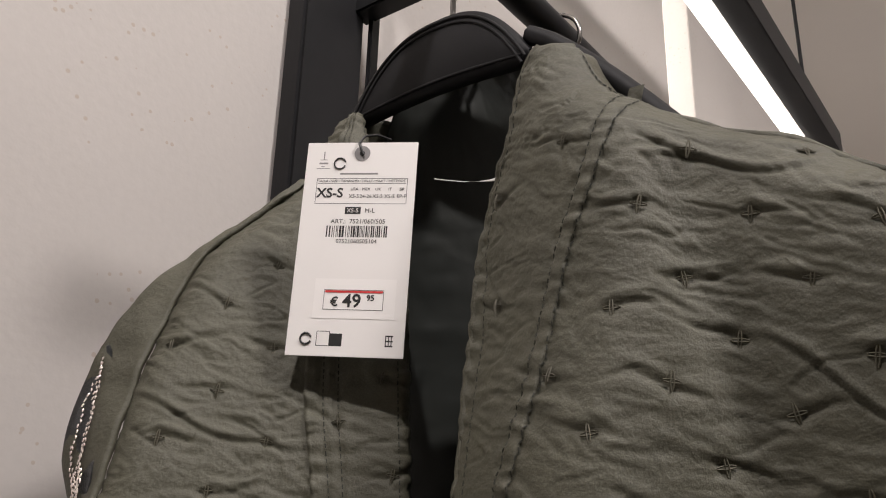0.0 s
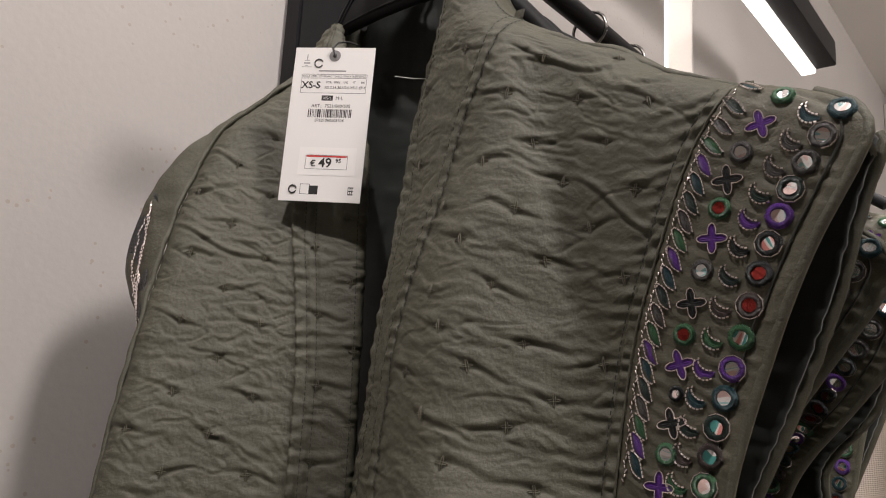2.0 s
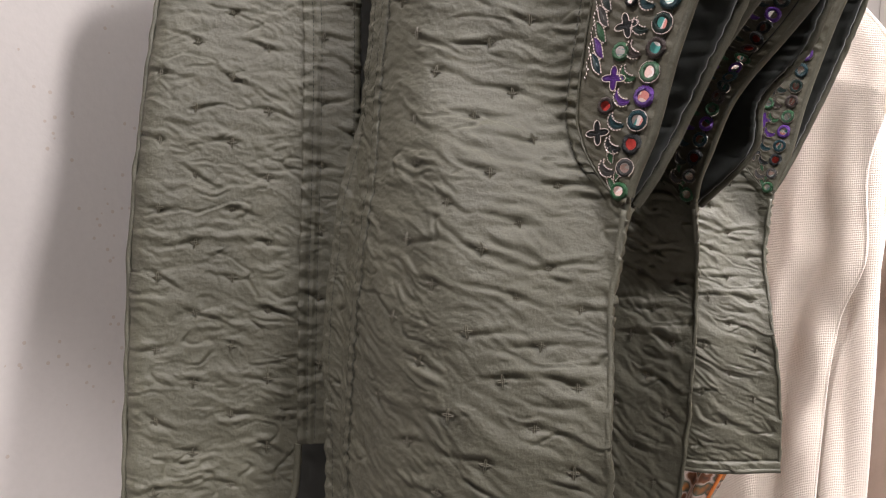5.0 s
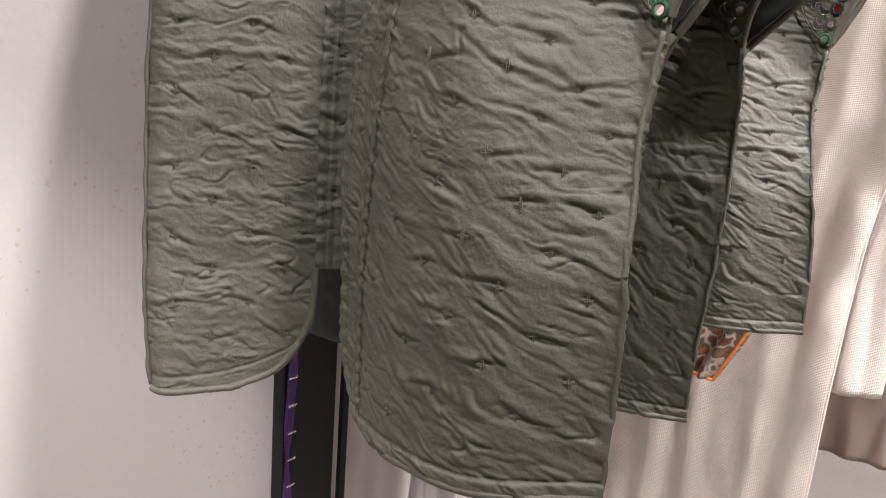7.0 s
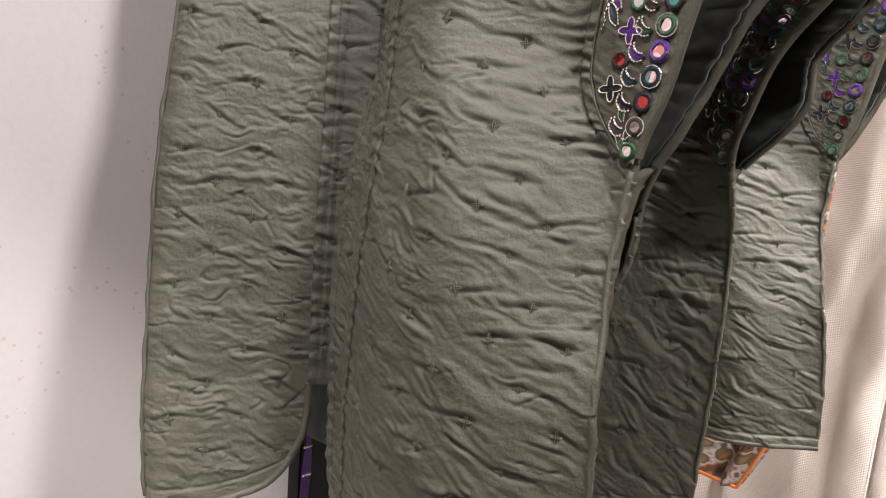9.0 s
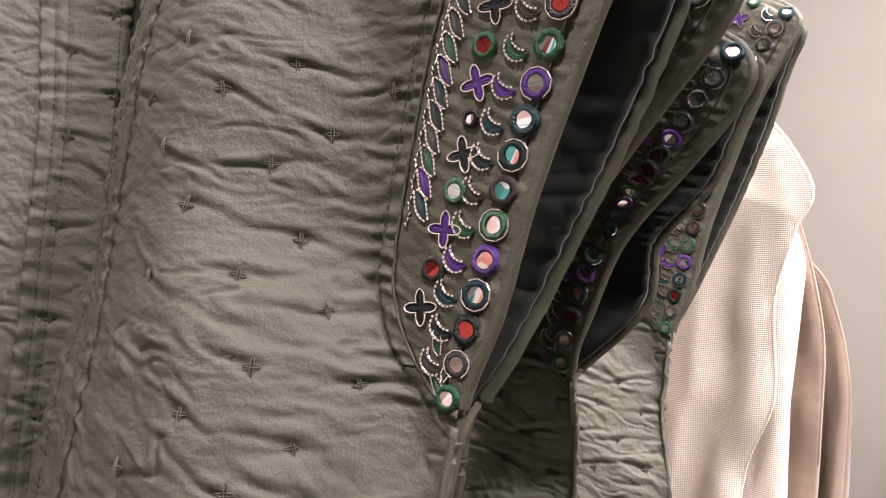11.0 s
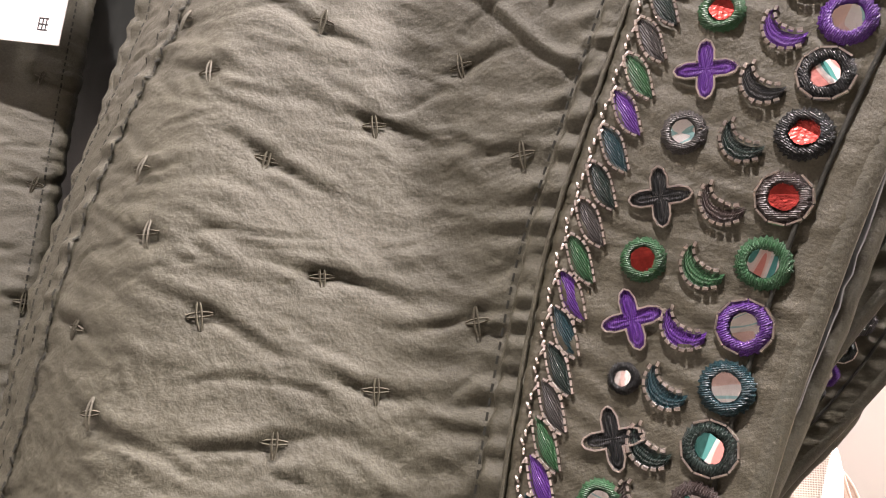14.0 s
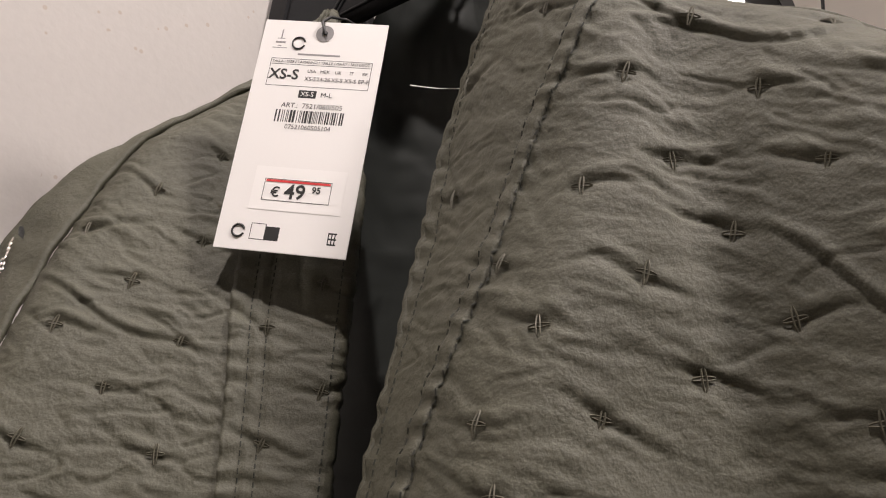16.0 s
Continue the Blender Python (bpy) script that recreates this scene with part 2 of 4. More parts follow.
def grid_faces(nu, nv):
    i, j = np.meshgrid(np.arange(nu - 1), np.arange(nv - 1), indexing="ij")
    a = (i * nv + j).ravel()
    return np.stack([a, a + 1, a + nv + 1, a + nv], -1)


def sheet(name, P, mat, parent=None, thick=0.0, label="", flip=False):
    """A cloth sheet from an array of points, with thickness and a rounded rim."""
    nu, nv = P.shape[:2]
    f = grid_faces(nu, nv)
    if flip:
        f = f[:, ::-1]
    ob = mesh_object(name, P.reshape(-1, 3), f, mat, parent, label)
    if thick:
        s = ob.modifiers.new("thickness", "SOLIDIFY")
        s.thickness, s.offset = thick, -1
    return ob


def normals(P):
    du, dv = np.gradient(P, axis=0), np.gradient(P, axis=1)
    n = np.cross(du, dv)
    return n / np.maximum(np.linalg.norm(n, axis=-1, keepdims=True), 1e-12)


def tube(name, pts, r, mat, parent=None, sides=8, label="", closed=False):
    """A round bar or wire along a smooth line of points."""
    c = bpy.data.curves.new(name, "CURVE")
    c.dimensions, c.bevel_depth, c.bevel_resolution, c.use_fill_caps = "3D", r, max(1, sides // 4), True
    s = c.splines.new("POLY")
    s.points.add(len(pts) - 1)
    for q, co in zip(s.points, pts):
        q.co = (*map(float, co), 1)
    s.use_cyclic_u = closed
    tmp = bpy.data.objects.new(name, c)
    me = bpy.data.meshes.new_from_object(tmp)
    bpy.data.objects.remove(tmp)
    me.materials.clear()
    me.materials.append(mat)
    me.polygons.foreach_set("use_smooth", [True] * len(me.polygons))
    ob = new(name, me)
    if parent:
        ob.parent = parent
    return tagged(ob, label)


def box(bm, lo, hi, bevel=0.0):
    m = Matrix.Translation([(a + b) / 2 for a, b in zip(lo, hi)]) @ Matrix.Diagonal([b - a for a, b in zip(lo, hi)] + [1])
    made = bmesh.ops.create_cube(bm, size=1, matrix=m)["verts"]
    if bevel:
        e = list({e for v in made for e in v.link_edges})
        bmesh.ops.bevel(bm, geom=e, offset=bevel, segments=2, affect="EDGES")
    return bm


def slab(name, lo, hi, mat, parent=None, label="", bevel=0.002):
    return part(name, box(bmesh.new(), lo, hi, bevel), mat, parent, label, smooth=False)


def writing(body, size, m, mat, parent, name="print", align="LEFT", offset=0.0):
    """Printed letters as a thin mesh in the built-in font."""
    c = bpy.data.curves.new(name, "FONT")
    c.body, c.size, c.align_x, c.extrude, c.offset = body, size, align, 0.00002, offset
    c.resolution_u = 3
    tmp = bpy.data.objects.new(name, c)
    me = bpy.data.meshes.new_from_object(tmp)
    bpy.data.objects.remove(tmp)
    me.materials.clear()
    me.materials.append(mat)
    ob = new(name, me)
    ob.parent, ob.matrix_basis = parent, m
    return ob


def perlin(x, y, seed=0):
    """Smooth noise on arrays, about -1 to 1."""
    rng = np.random.RandomState(seed)
    perm, ang = rng.permutation(256), rng.rand(256) * 2 * np.pi
    xi, yi = np.floor(x).astype(int), np.floor(y).astype(int)
    xf, yf = x - xi, y - yi

    def g(ix, iy, dx, dy):
        a = ang[perm[(perm[ix % 256] + iy) % 256]]
        return np.cos(a) * dx + np.sin(a) * dy

    u, v = xf * xf * xf * (xf * (xf * 6 - 15) + 10), yf * yf * yf * (yf * (yf * 6 - 15) + 10)
    a = g(xi, yi, xf, yf) * (1 - u) + g(xi + 1, yi, xf - 1, yf) * u
    b = g(xi, yi + 1, xf, yf - 1) * (1 - u) + g(xi + 1, yi + 1, xf - 1, yf - 1) * u
    return 1.5 * (a * (1 - v) + b * v)


def curve(knots, v):
    """A smooth line through (place, value) knots."""
    k = np.array(sorted(knots), float)
    x, y = k[:, 0], k[:, 1]
    v = np.clip(v, x[0], x[-1])
    h, d = np.diff(x), np.diff(y) / np.diff(x)
    m = np.zeros(len(x))
    for i in range(1, len(x) - 1):
        if d[i - 1] * d[i] > 0:
            m[i] = 2 * d[i - 1] * d[i] / (d[i - 1] + d[i])
    m[0], m[-1] = d[0], d[-1]
    i = np.clip(np.searchsorted(x, v) - 1, 0, len(h) - 1)
    t = (v - x[i]) / h[i]
    return (2 * t**3 - 3 * t**2 + 1) * y[i] + (t**3 - 2 * t**2 + t) * h[i] * m[i] + (3 * t**2 - 2 * t**3) * y[i + 1] + (t**3 - t**2) * h[i] * m[i + 1]


def smooth(t):
    t = np.clip(t, 0, 1)
    return t * t * (3 - 2 * t)


def puff(n):
    """Rounded pads with tight valleys between them."""
    return np.sqrt(n * n + 0.0004) - 0.25


def crinkle(u, v, seed, slope=0.0, amp=1.0):
    """Relief of washed quilted cotton: pads drawn out across, tight creases at three sizes, quiet patches between."""
    w = v + slope * u + 0.007 * perlin(u / 0.045, v / 0.05, seed + 1) + 0.0032 * perlin(u / 0.017, v / 0.018, seed + 9)
    calm = 0.40 + 0.80 * smooth(perlin(u / 0.040, v / 0.038, seed + 5) * 1.6 + 0.5)
    busy = 0.35 + 0.85 * smooth(perlin(u / 0.030, v / 0.026, seed + 15) * 1.8 + 0.5)
    wide = puff(perlin(u / 0.050, w / 0.0165, seed + 2))
    mid = puff(perlin(u / 0.027, w / 0.0090, seed + 3) + 0.22 * perlin(u / 0.010, w / 0.006, seed + 16))
    fine = puff(perlin(u / 0.0135, (w + 0.3 * u) / 0.0056, seed + 8))
    tiny = puff(perlin((u + 0.5 * v) / 0.0068, (w - 0.35 * u) / 0.0034, seed + 17))
    broad = perlin(u / 0.07, w / 0.032, seed + 4)
    here = smooth(perlin(u / 0.036, v / 0.026, seed + 7) * 2.2 + 0.2)
    line = perlin(u / 0.042, w / 0.0150, seed + 6)
    crease = np.exp(-((line / 0.034) ** 2)) * here
    lip = np.exp(-(((line - 0.13) / 0.075) ** 2)) * here
    return (0.0010 * fine * busy + 0.00042 * tiny) * (0.55 + 0.45 * amp) + amp * (0.0014 * wide * calm + 0.0018 * mid * busy + 0.0010 * broad - 0.0014 * crease + 0.0006 * lip)


def dimples(U, V, places, pull=0.0011):
    """Each tack pulls the quilt in, and draws a crease that runs out further to one side."""
    h = np.zeros_like(U)
    for k, (pu, pv) in enumerate(places):
        du, dv = U - pu, V - pv
        near = (np.abs(du) < 0.045) & (np.abs(dv) < 0.022)
        x, y = du[near], dv[near]
        s, out = 0.20 + 0.30 * math.sin(k * 2.4), 0.007 * math.cos(k * 3.7)
        y2 = y + s * x + 0.0016 * np.sin(x / 0.007 + k)
        reach = np.exp(-(((x - out) / 0.012) ** 2))
        h[near] += -pull * np.exp(-(x**2 + y**2) / 0.0038**2) - 0.0011 * np.exp(-((y2 / 0.0012) ** 2)) * reach + 0.0009 * np.exp(-(((y2 - 0.0036) / 0.0026) ** 2)) * reach
    return h

# ---- the setting ----
WALL = -0.50


def structure(ob, label, category):
    return tagged(ob, label, category, kind="structure")


structure(slab("wall_west", (WALL - 0.15, -3.0, 0), (WALL, 1.44, 3.4), PLASTER), "pale troweled plaster wall with small brown pits", "wall")
structure(slab("wall_west_far", (WALL - 0.15, 1.60, 0), (WALL, 5.0, 3.4), PLASTER), "pale plaster wall panel beyond the light slot", "wall")
structure(slab("wall_slot_back", (WALL - 0.15, 1.44, 0), (WALL - 0.08, 1.60, 3.4), CEILING), "white back of the upright light slot", "wall")
structure(slab("wall_north", (-0.65, 5.0, 0), (4.0, 5.15, 3.4), CEILING), "far white shop wall", "wall")
# unseen east and south walls close the room; their grey curbs the fill light
structure(slab("wall_east", (4.0, -3.0, 0), (4.15, 5.15, 3.4), GREYPANEL), "unseen grey wall across the aisle, added to close the room", "wall")
structure(slab("wall_south", (-0.65, -3.15, 0), (4.15, -3.0, 3.4), GREYPANEL), "unseen grey wall behind the aisle, added to close the room", "wall")
structure(slab("floor", (-0.65, -3.15, -0.1), (4.15, 5.15, 0), FLOOR), "pale stone shop floor", "floor")
structure(slab("ceiling", (-0.65, -3.15, 3.4), (4.15, 5.15, 2.95), CEILING), "white painted shop ceiling", "ceiling")
slot = structure(slab("light_slot", (WALL - 0.075, 1.475, 0.05), (WALL - 0.045, 1.565, 3.3), LED), "glowing upright light strip set in the wall", "wall light")

# linear luminaire under the ceiling, along the rail
lum = tagged(new("linear_luminaire"), "black channel luminaire with a white glowing strip", "ceiling light")
slab("housing", (-0.318, 0.2, 2.235), (-0.270, 1.95, 2.30), BLACKSTEEL, lum)
slab("diffuser", (-0.352, 0.2, 2.225), (-0.3185, 1.95, 2.238), LED, lum, "glowing white diffuser")
for y in (0.5, 1.7):
    tube("hanging_rod", [(-0.29, y, 2.33), (-0.29, y, 3.40)], 0.004, BLACKSTEEL, lum)

tagged(slab("display_partition", (-0.498, 4.0, 0), (2.2, 4.06, 2.885), GREYPANEL), "warm grey free-standing display panel", "partition")
tagged(slab("ceiling_drop_rod", (-0.495, 4.15, 2.93), (-0.455, 4.19, 3.40), BLACKSTEEL), "short black rod hanging from the ceiling", "rod")

# ---- the rack ----
RAIL_X, RAIL_Z, RAIL_R = -0.232, 1.757, 0.0115
rack = tagged(new("clothes_rack"), "black steel wall rack with upright post and hanging rail", "clothes rack")
slab("post", (WALL + 0.002, 0.425, 0.02), (WALL + 0.028, 0.505, 2.35), BLACKSTEEL, rack, bevel=0.003)
slab("post_slot", (WALL + 0.028, 0.508, 0.02), (WALL + 0.034, 0.522, 2.35), BLACKSTEEL, rack, "recessed slotted strip of the post")
slab("arm", (WALL + 0.02, 0.49, 1.885), (RAIL_X + 0.012, 0.515, 1.925), BLACKSTEEL, rack)
slab("rail_bracket", (WALL, 1.57, RAIL_Z - 0.015), (RAIL_X + 0.012, 1.60, RAIL_Z + 0.012), BLACKSTEEL, rack)
tube("rail", [(RAIL_X, 0.25, RAIL_Z), (RAIL_X, 1.6, RAIL_Z)], RAIL_R, BLACKSTEEL, rack, 16)


def hanger(y, half=0.20, drop=0.20, lean=0.0, wide=0.069, slip=0.0, label="black moulded clothes hanger with a steel hook on the rail"):
    """A moulded hanger: crescent head, two thin sloping arms, bent wire hook over the rail."""
    h = new("clothes_hanger")
    h.matrix_basis = pose(RAIL_X, y, RAIL_Z - 0.008, 0, 0, lean)
    top = -0.052
    n = 41
    X = np.linspace(-1, 1, n)
    ax = np.abs(X)
    upper = top - 0.046 * ax**2.6
    lower = top - 0.0525 + 0.0045 * np.cos(ax * 1.57)
    rows = []
    for thick, k in ((0.0035, 0.0), (0.0055, 0.10), (0.0055, 0.9), (0.0035, 1.0)):
        rows.append((thick, upper * (1 - k) + lower * k))
    front = [np.stack([X * wide + slip, np.full(n, -t), zz], -1) for t, zz in rows]
    back = [np.stack([X * wide + slip, np.full(n, t), zz], -1) for t, zz in reversed(rows)]
    ring = np.array(front + back + front[:1])
    sheet("head", ring, HANGERBLACK, h)
    # a raised rim that follows the crescent
    for inset in (0.004, 0.0075):
        rim = [(x * wide * (1 - inset * 9) + slip, -0.0056, u - inset) for x, u in zip(X, upper)]
        tube("rim", rim, 0.0010, HANGERBLACK, h)
    tube("rim", [(x * wide * 0.93 + slip, -0.0056, u + 0.004) for x, u in zip(X, lower)], 0.0010, HANGERBLACK, h)
    for s in (-1, 1):
        pts = []
        for t in np.linspace(0, 1, 12):
            pts.append((s * (wide * 0.8 + (half - wide * 0.8) * t), 0, top - 0.034 - (drop - 0.034) * t**1.2))
        tube("arm", pts, 0.0055, HANGERBLACK, h)
    hook = [(0, 0, top - 0.01), (0, 0, top + 0.012)]
    for a in np.linspace(-60, 200, 20):
        r = 0.0205
        hook.append((r * math.cos(math.radians(a)), 0, r * math.sin(math.radians(a))))
    tube("hook", hook, 0.0018, STEEL, h, 8, "bent steel hook")
    return tagged(h, label, "hanger", "hangers on the rail")


HANGERS = [hanger(0.336, lean=-2, slip=-0.011), hanger(0.463, lean=4), hanger(0.712, half=0.257, drop=0.152, lean=-3), hanger(0.93, half=0.215, drop=0.145), hanger(1.06, lean=5), hanger(1.16, lean=-4), hanger(0.815, lean=3), hanger(0.62, lean=-5)]

# ---- the quilted vest ----
CREST_X = [(1.60, -.115), (1.49, -.110), (1.42, -.117), (1.35, -.122), (1.27, -.108), (1.20, -.102), (1.12, -.092), (.98, -.080)]
CREST_Y = [(1.60, .282), (1.49, .274), (1.44, .264), (1.38, .254), (1.33, .249), (1.27, .236), (1.20, .220), (1.12, .209), (.98, .199)]
VALE_X = [(1.60, -.06), (1.49, -.069), (1.42, -.064), (1.36, -.048), (1.30, -.042), (1.25, -.016), (1.17, .004), (1.10, .020), (.98, .034)]
VALE_Y = [(1.60, .297), (1.49, .293), (1.42, .296), (1.36, .300), (1.30, .299), (1.25, .297), (1.17, .280), (1.10, .262), (.98, .262)]
SHARP = [(1.60, 1), (1.33, 1), (1.26, 1.7), (1.20, 2.2), (1.10, 2.0), (.98, 2.0)]
EDGE_X = [(1.626, -.147), (1.612, -.157), (1.58, -.164), (1.56, -.175), (1.52, -.186), (1.47, -.187), (1.41, -.181), (1.35, -.177), (1.29, -.183), (1.25, -.188), (1.20, -.185), (1.147, -.183), (1.10, -.174), (1.03, -.166), (1.00, -.156), (.988, -.135), (.983, -.105)]
SEAM_X = [(1.60, -.103), (1.585, -.108), (1.547, -.120), (1.513, -.133), (1.455, -.146), (1.397, -.158), (1.321, -.161), (1.25, -.152), (1.19, -.150), (1.10, -.150), (.98, -.140)]
OUT_X = [(1.626, -.134), (1.612, -.127), (1.596, -.119), (1.583, -.103), (1.567, -.072), (1.556, -.046), (1.534, -.013), (1.524, .011), (1.515, .029), (1.502, .062), (1.490, .079), (1.479, .084), (1.466, .079), (1.455, .073), (1.428, .058), (1.388, .041), (1.33, .022), (1.285, .012), (1.243, .000), (1.19, .000), (1.134, .010), (1.074, .017), (.983, .019)]
BAND_IN = [(1.516, .030), (1.479, .007), (1.43, -.011), (1.38, -.026), (1.328, -.033), (1.298, -.035), (1.275, -.028), (1.258, -.016), (1.243, -.002)]


def front_y(x, z):
    """Depth of the right-hand front: a roll of cloth by the lapel, a valley, then the flat by the armhole."""
    xc, yc, xv, yv = (curve(k, z) for k in (CREST_X, CREST_Y, VALE_X, VALE_Y))
    left = yc + 4.5 * np.minimum(0.07, np.maximum(xc - x, 0)) ** 2
    t = np.clip((x - xc) / (xv - xc), 0, 1)
    right = yc + (yv - yc) * smooth(t) ** curve(SHARP, z) + 0.03 * np.maximum(x - xv, 0)
    y = np.where(x < xc, left, right)
    # the shoulder rolls back
    d = curve(OUT_X, z) - x
    return y + 0.018 * smooth((z - 1.475) / 0.05) * np.exp(-np.maximum(d, 0) / 0.014)


def lattice(origin, v1, v2, inside, n=40):
    pts = []
    for i in range(-n, n):
        for j in range(-n, n):
            p = (origin[0] + i * v1[0] + j * v2[0], origin[1] + i * v1[1] + j * v2[1])
            if inside(*p):
                pts.append(p)
    return pts


def cross_stitch_mesh():
    """A tack of two crossed bundles of thread."""
    bm = bmesh.new()
    for turn, n, half, lift in ((0, 2, 0.0034, 0.0004), (90, 2, 0.0041, 0.0008)):
        for k in range(n):
            off = (k - (n - 1) / 2) * 0.0012
            pts = []
            for t in np.linspace(-1, 1, 6):
                bow = 1 - t * t
                x, y = t * half, off * (0.35 + 0.75 * bow)
                pts.append((x, y, lift * bow + 0.0001))
            m = Matrix.Rotation(radians(turn), 3, "Z")
            last = None
            for p in pts:
                p = m @ Vector(p)
                side = m @ Vector((0, 0.00030, 0))
                ring = [bm.verts.new(p + side), bm.verts.new(p + Vector((0, 0, 0.0004))), bm.verts.new(p - side)]
                if last:
                    for q in range(2):
                        bm.faces.new((last[q], last[q + 1], ring[q + 1], ring[q]))
                last = ring
    me = bpy.data.meshes.new("cross_stitch")
    bm.to_mesh(me)
    bm.free()
    me.materials.append(THREAD)
    return me


CROSS = cross_stitch_mesh()


def upright_pose(p, n, turn=0.0):
    """A pose at p whose z is the normal n and whose y points up."""
    n = Vector(n).normalized()
    up = Vector((0, 0, 1)) - n * n.z
    up.normalize()
    m = Matrix((up.cross(n), up, n)).transposed().to_4x4()
    return Matrix.Translation(Vector(p)) @ m @ Matrix.Rotation(radians(turn), 4, "Z")


def dashes(name, line, nrm, parent, step=0.0036, length=0.0022, r=0.00035, mat=None):
    """A row of machine stitches along a line on the cloth."""
    line = np.asarray(line)
    s = np.r_[0, np.cumsum(np.linalg.norm(np.diff(line, axis=0), axis=1))]
    V, F = [], []
    for a in np.arange(0.001, s[-1] - length, step):
        p, q = ([np.interp(c, s, line[:, k]) for k in range(3)] for c in (a, a + length))
        n = np.array([np.interp(a, s, nrm[:, k]) for k in range(3)])
        d = np.subtract(q, p)
        side = np.cross(d, n)
        side = side / (np.linalg.norm(side) + 1e-9) * r
        b = len(V)
        V += [p + side, p + n * r * 1.3, p - side, q + side, q + n * r * 1.3, q - side]
        F += [(b, b + 1, b + 4, b + 3), (b + 1, b + 2, b + 5, b + 4)]
    return tagged(mesh_object(name, V, F, mat or DARKTHREAD, parent), kind="stuff")


def loft(name, A, B, n, mat, parent, bulge, thick=0.003, seed=3, label=""):
    """Cloth between two lines of points, bulging along a direction."""
    t = np.linspace(0, 1, n)[:, None, None]
    P = A[None] * (1 - t) + B[None] * t + np.array(bulge) * (4 * t * (1 - t))
    P = P + normals(P) * (0.0016 * perlin(P[..., 0] / 0.02 + P[..., 1] / 0.013, P[..., 2] / 0.016, seed))[..., None]
    return sheet(name, P, mat, parent, thick, label)


vest = new("quilted_vest")
tagged(vest, "olive quilted cotton vest with mirror-embroidered armholes on a black hanger", "vest", "vests on the rail")

# right-hand front, with lapel
nz, nx = 620, 176
Z = np.linspace(1.624, 0.983, nz)[:, None] * np.ones((1, nx))
u = np.linspace(0, 1, nx)[None, :]
X = curve(EDGE_X, Z) * (1 - u) + curve(OUT_X, Z) * u
P0 = np.stack([X, front_y(X, Z), Z], -1)


TACKS_UPPER = [(-.130, 1.564), (-.080, 1.551), (-.172, 1.549), (-.039, 1.547), (-.097, 1.528), (-.060, 1.521), (-.017, 1.512), (-.083, 1.499), (-.169, 1.498), (-.042, 1.494), (-.107, 1.486), (-.069, 1.474), (-.024, 1.465), (-.133, 1.462), (-.090, 1.458), (-.052, 1.447), (-.113, 1.440), (-.076, 1.429), (-.032, 1.419), (-.096, 1.415), (-.128, 1.411), (-.118, 1.391), (-.081, 1.384), (-.045, 1.374), (-.102, 1.370), (-.139, 1.366), (-.067, 1.355), (-.123, 1.344), (-.085, 1.340)]
TACKS_LOWER = [(-.107, 1.321), (-.071, 1.309), (-.083, 1.294), (-.116, 1.292), (-.056, 1.281), (-.109, 1.264), (-.065, 1.260), (-.038, 1.253), (-.082, 1.242), (-.047, 1.232), (-.104, 1.219), (-.059, 1.216), (-.031, 1.206), (-.081, 1.195), (-.040, 1.189), (-.014, 1.183), (-.107, 1.174), (-.057, 1.170), (-.026, 1.163), (-.083, 1.151), (-.038, 1.145), (-.008, 1.140), (-.113, 1.127), (-.061, 1.125), (-.020, 1.120), (-.086, 1.105), (-.039, 1.100), (-.002, 1.096), (-.063, 1.081), (-.021, 1.075), (-.092, 1.059), (-.040, 1.057), (-.004, 1.050), (-.068, 1.035), (-.022, 1.030), (-.132, 1.027), (-.100, 1.011)]
TACKS_R = TACKS_UPPER + TACKS_LOWER
seam = curve(SEAM_X, Z)
N0 = normals(P0)
slope = 0.20 + 0.30 * smooth((1.36 - Z) / 0.2)
amp = 0.55 + 0.45 * smooth((1.36 - Z) / 0.15)
H = crinkle(X, Z, 11, slope, amp) + dimples(X, Z, TACKS_R)
# seam grooves and puckers on the lapel
for off in (0.0, 0.0075):
    H += -0.0005 * np.exp(-((X - seam - off) / 0.0012) ** 2)
pucker = 0.0007 * np.sin(Z / 0.0105 * 2 * np.pi + 3 * perlin(X / 0.02, Z / 0.03, 5))
H += pucker * np.exp(-((X - seam - 0.004) / 0.007) ** 2) + 0.8 * pucker * np.exp(-((X - curve(EDGE_X, Z)) / 0.006) ** 2)
felled = smooth((X - seam + 0.0006) / 0.0012) * smooth((seam + 0.0081 - X) / 0.0012)
ribs = np.sin(Z / 0.0088 * 2 * np.pi + 4.0 * perlin(X / 0.03, Z / 0.025, 6))
H = H * (1 - 0.55 * felled) + felled * (0.0007 + 0.00045 * ribs)
inband = np.where((Z > 1.246) & (Z < 1.514), 1.0, 0.0)
bin_x = curve(BAND_IN, Z)
for off in (0.0, -0.0085):
    H += -0.0013 * inband * np.exp(-((X - bin_x - off) / 0.0012) ** 2)
H += inband * pucker * np.exp(-((X - bin_x + 0.004) / 0.008) ** 2)
felled = inband * smooth((X - bin_x + 0.0091) / 0.0012) * smooth((bin_x + 0.0006 - X) / 0.0012)
H = H * (1 - 0.5 * felled) + felled * (0.0009 + 0.0006 * ribs)
H += 0.0011 * inband * ribs * smooth((bin_x - 0.0085 - X) / 0.003) * np.exp(-np.maximum(bin_x - 0.0085 - X, 0) / 0.010)
H = np.where((inband > 0) & (X > bin_x), 0.25 * H - 0.0006, H)
hem = np.exp(-((Z - 0.992) / 0.0012) ** 2)
H += -0.001 * hem + 0.0016 * np.where(Z < 0.992, 1, 0)
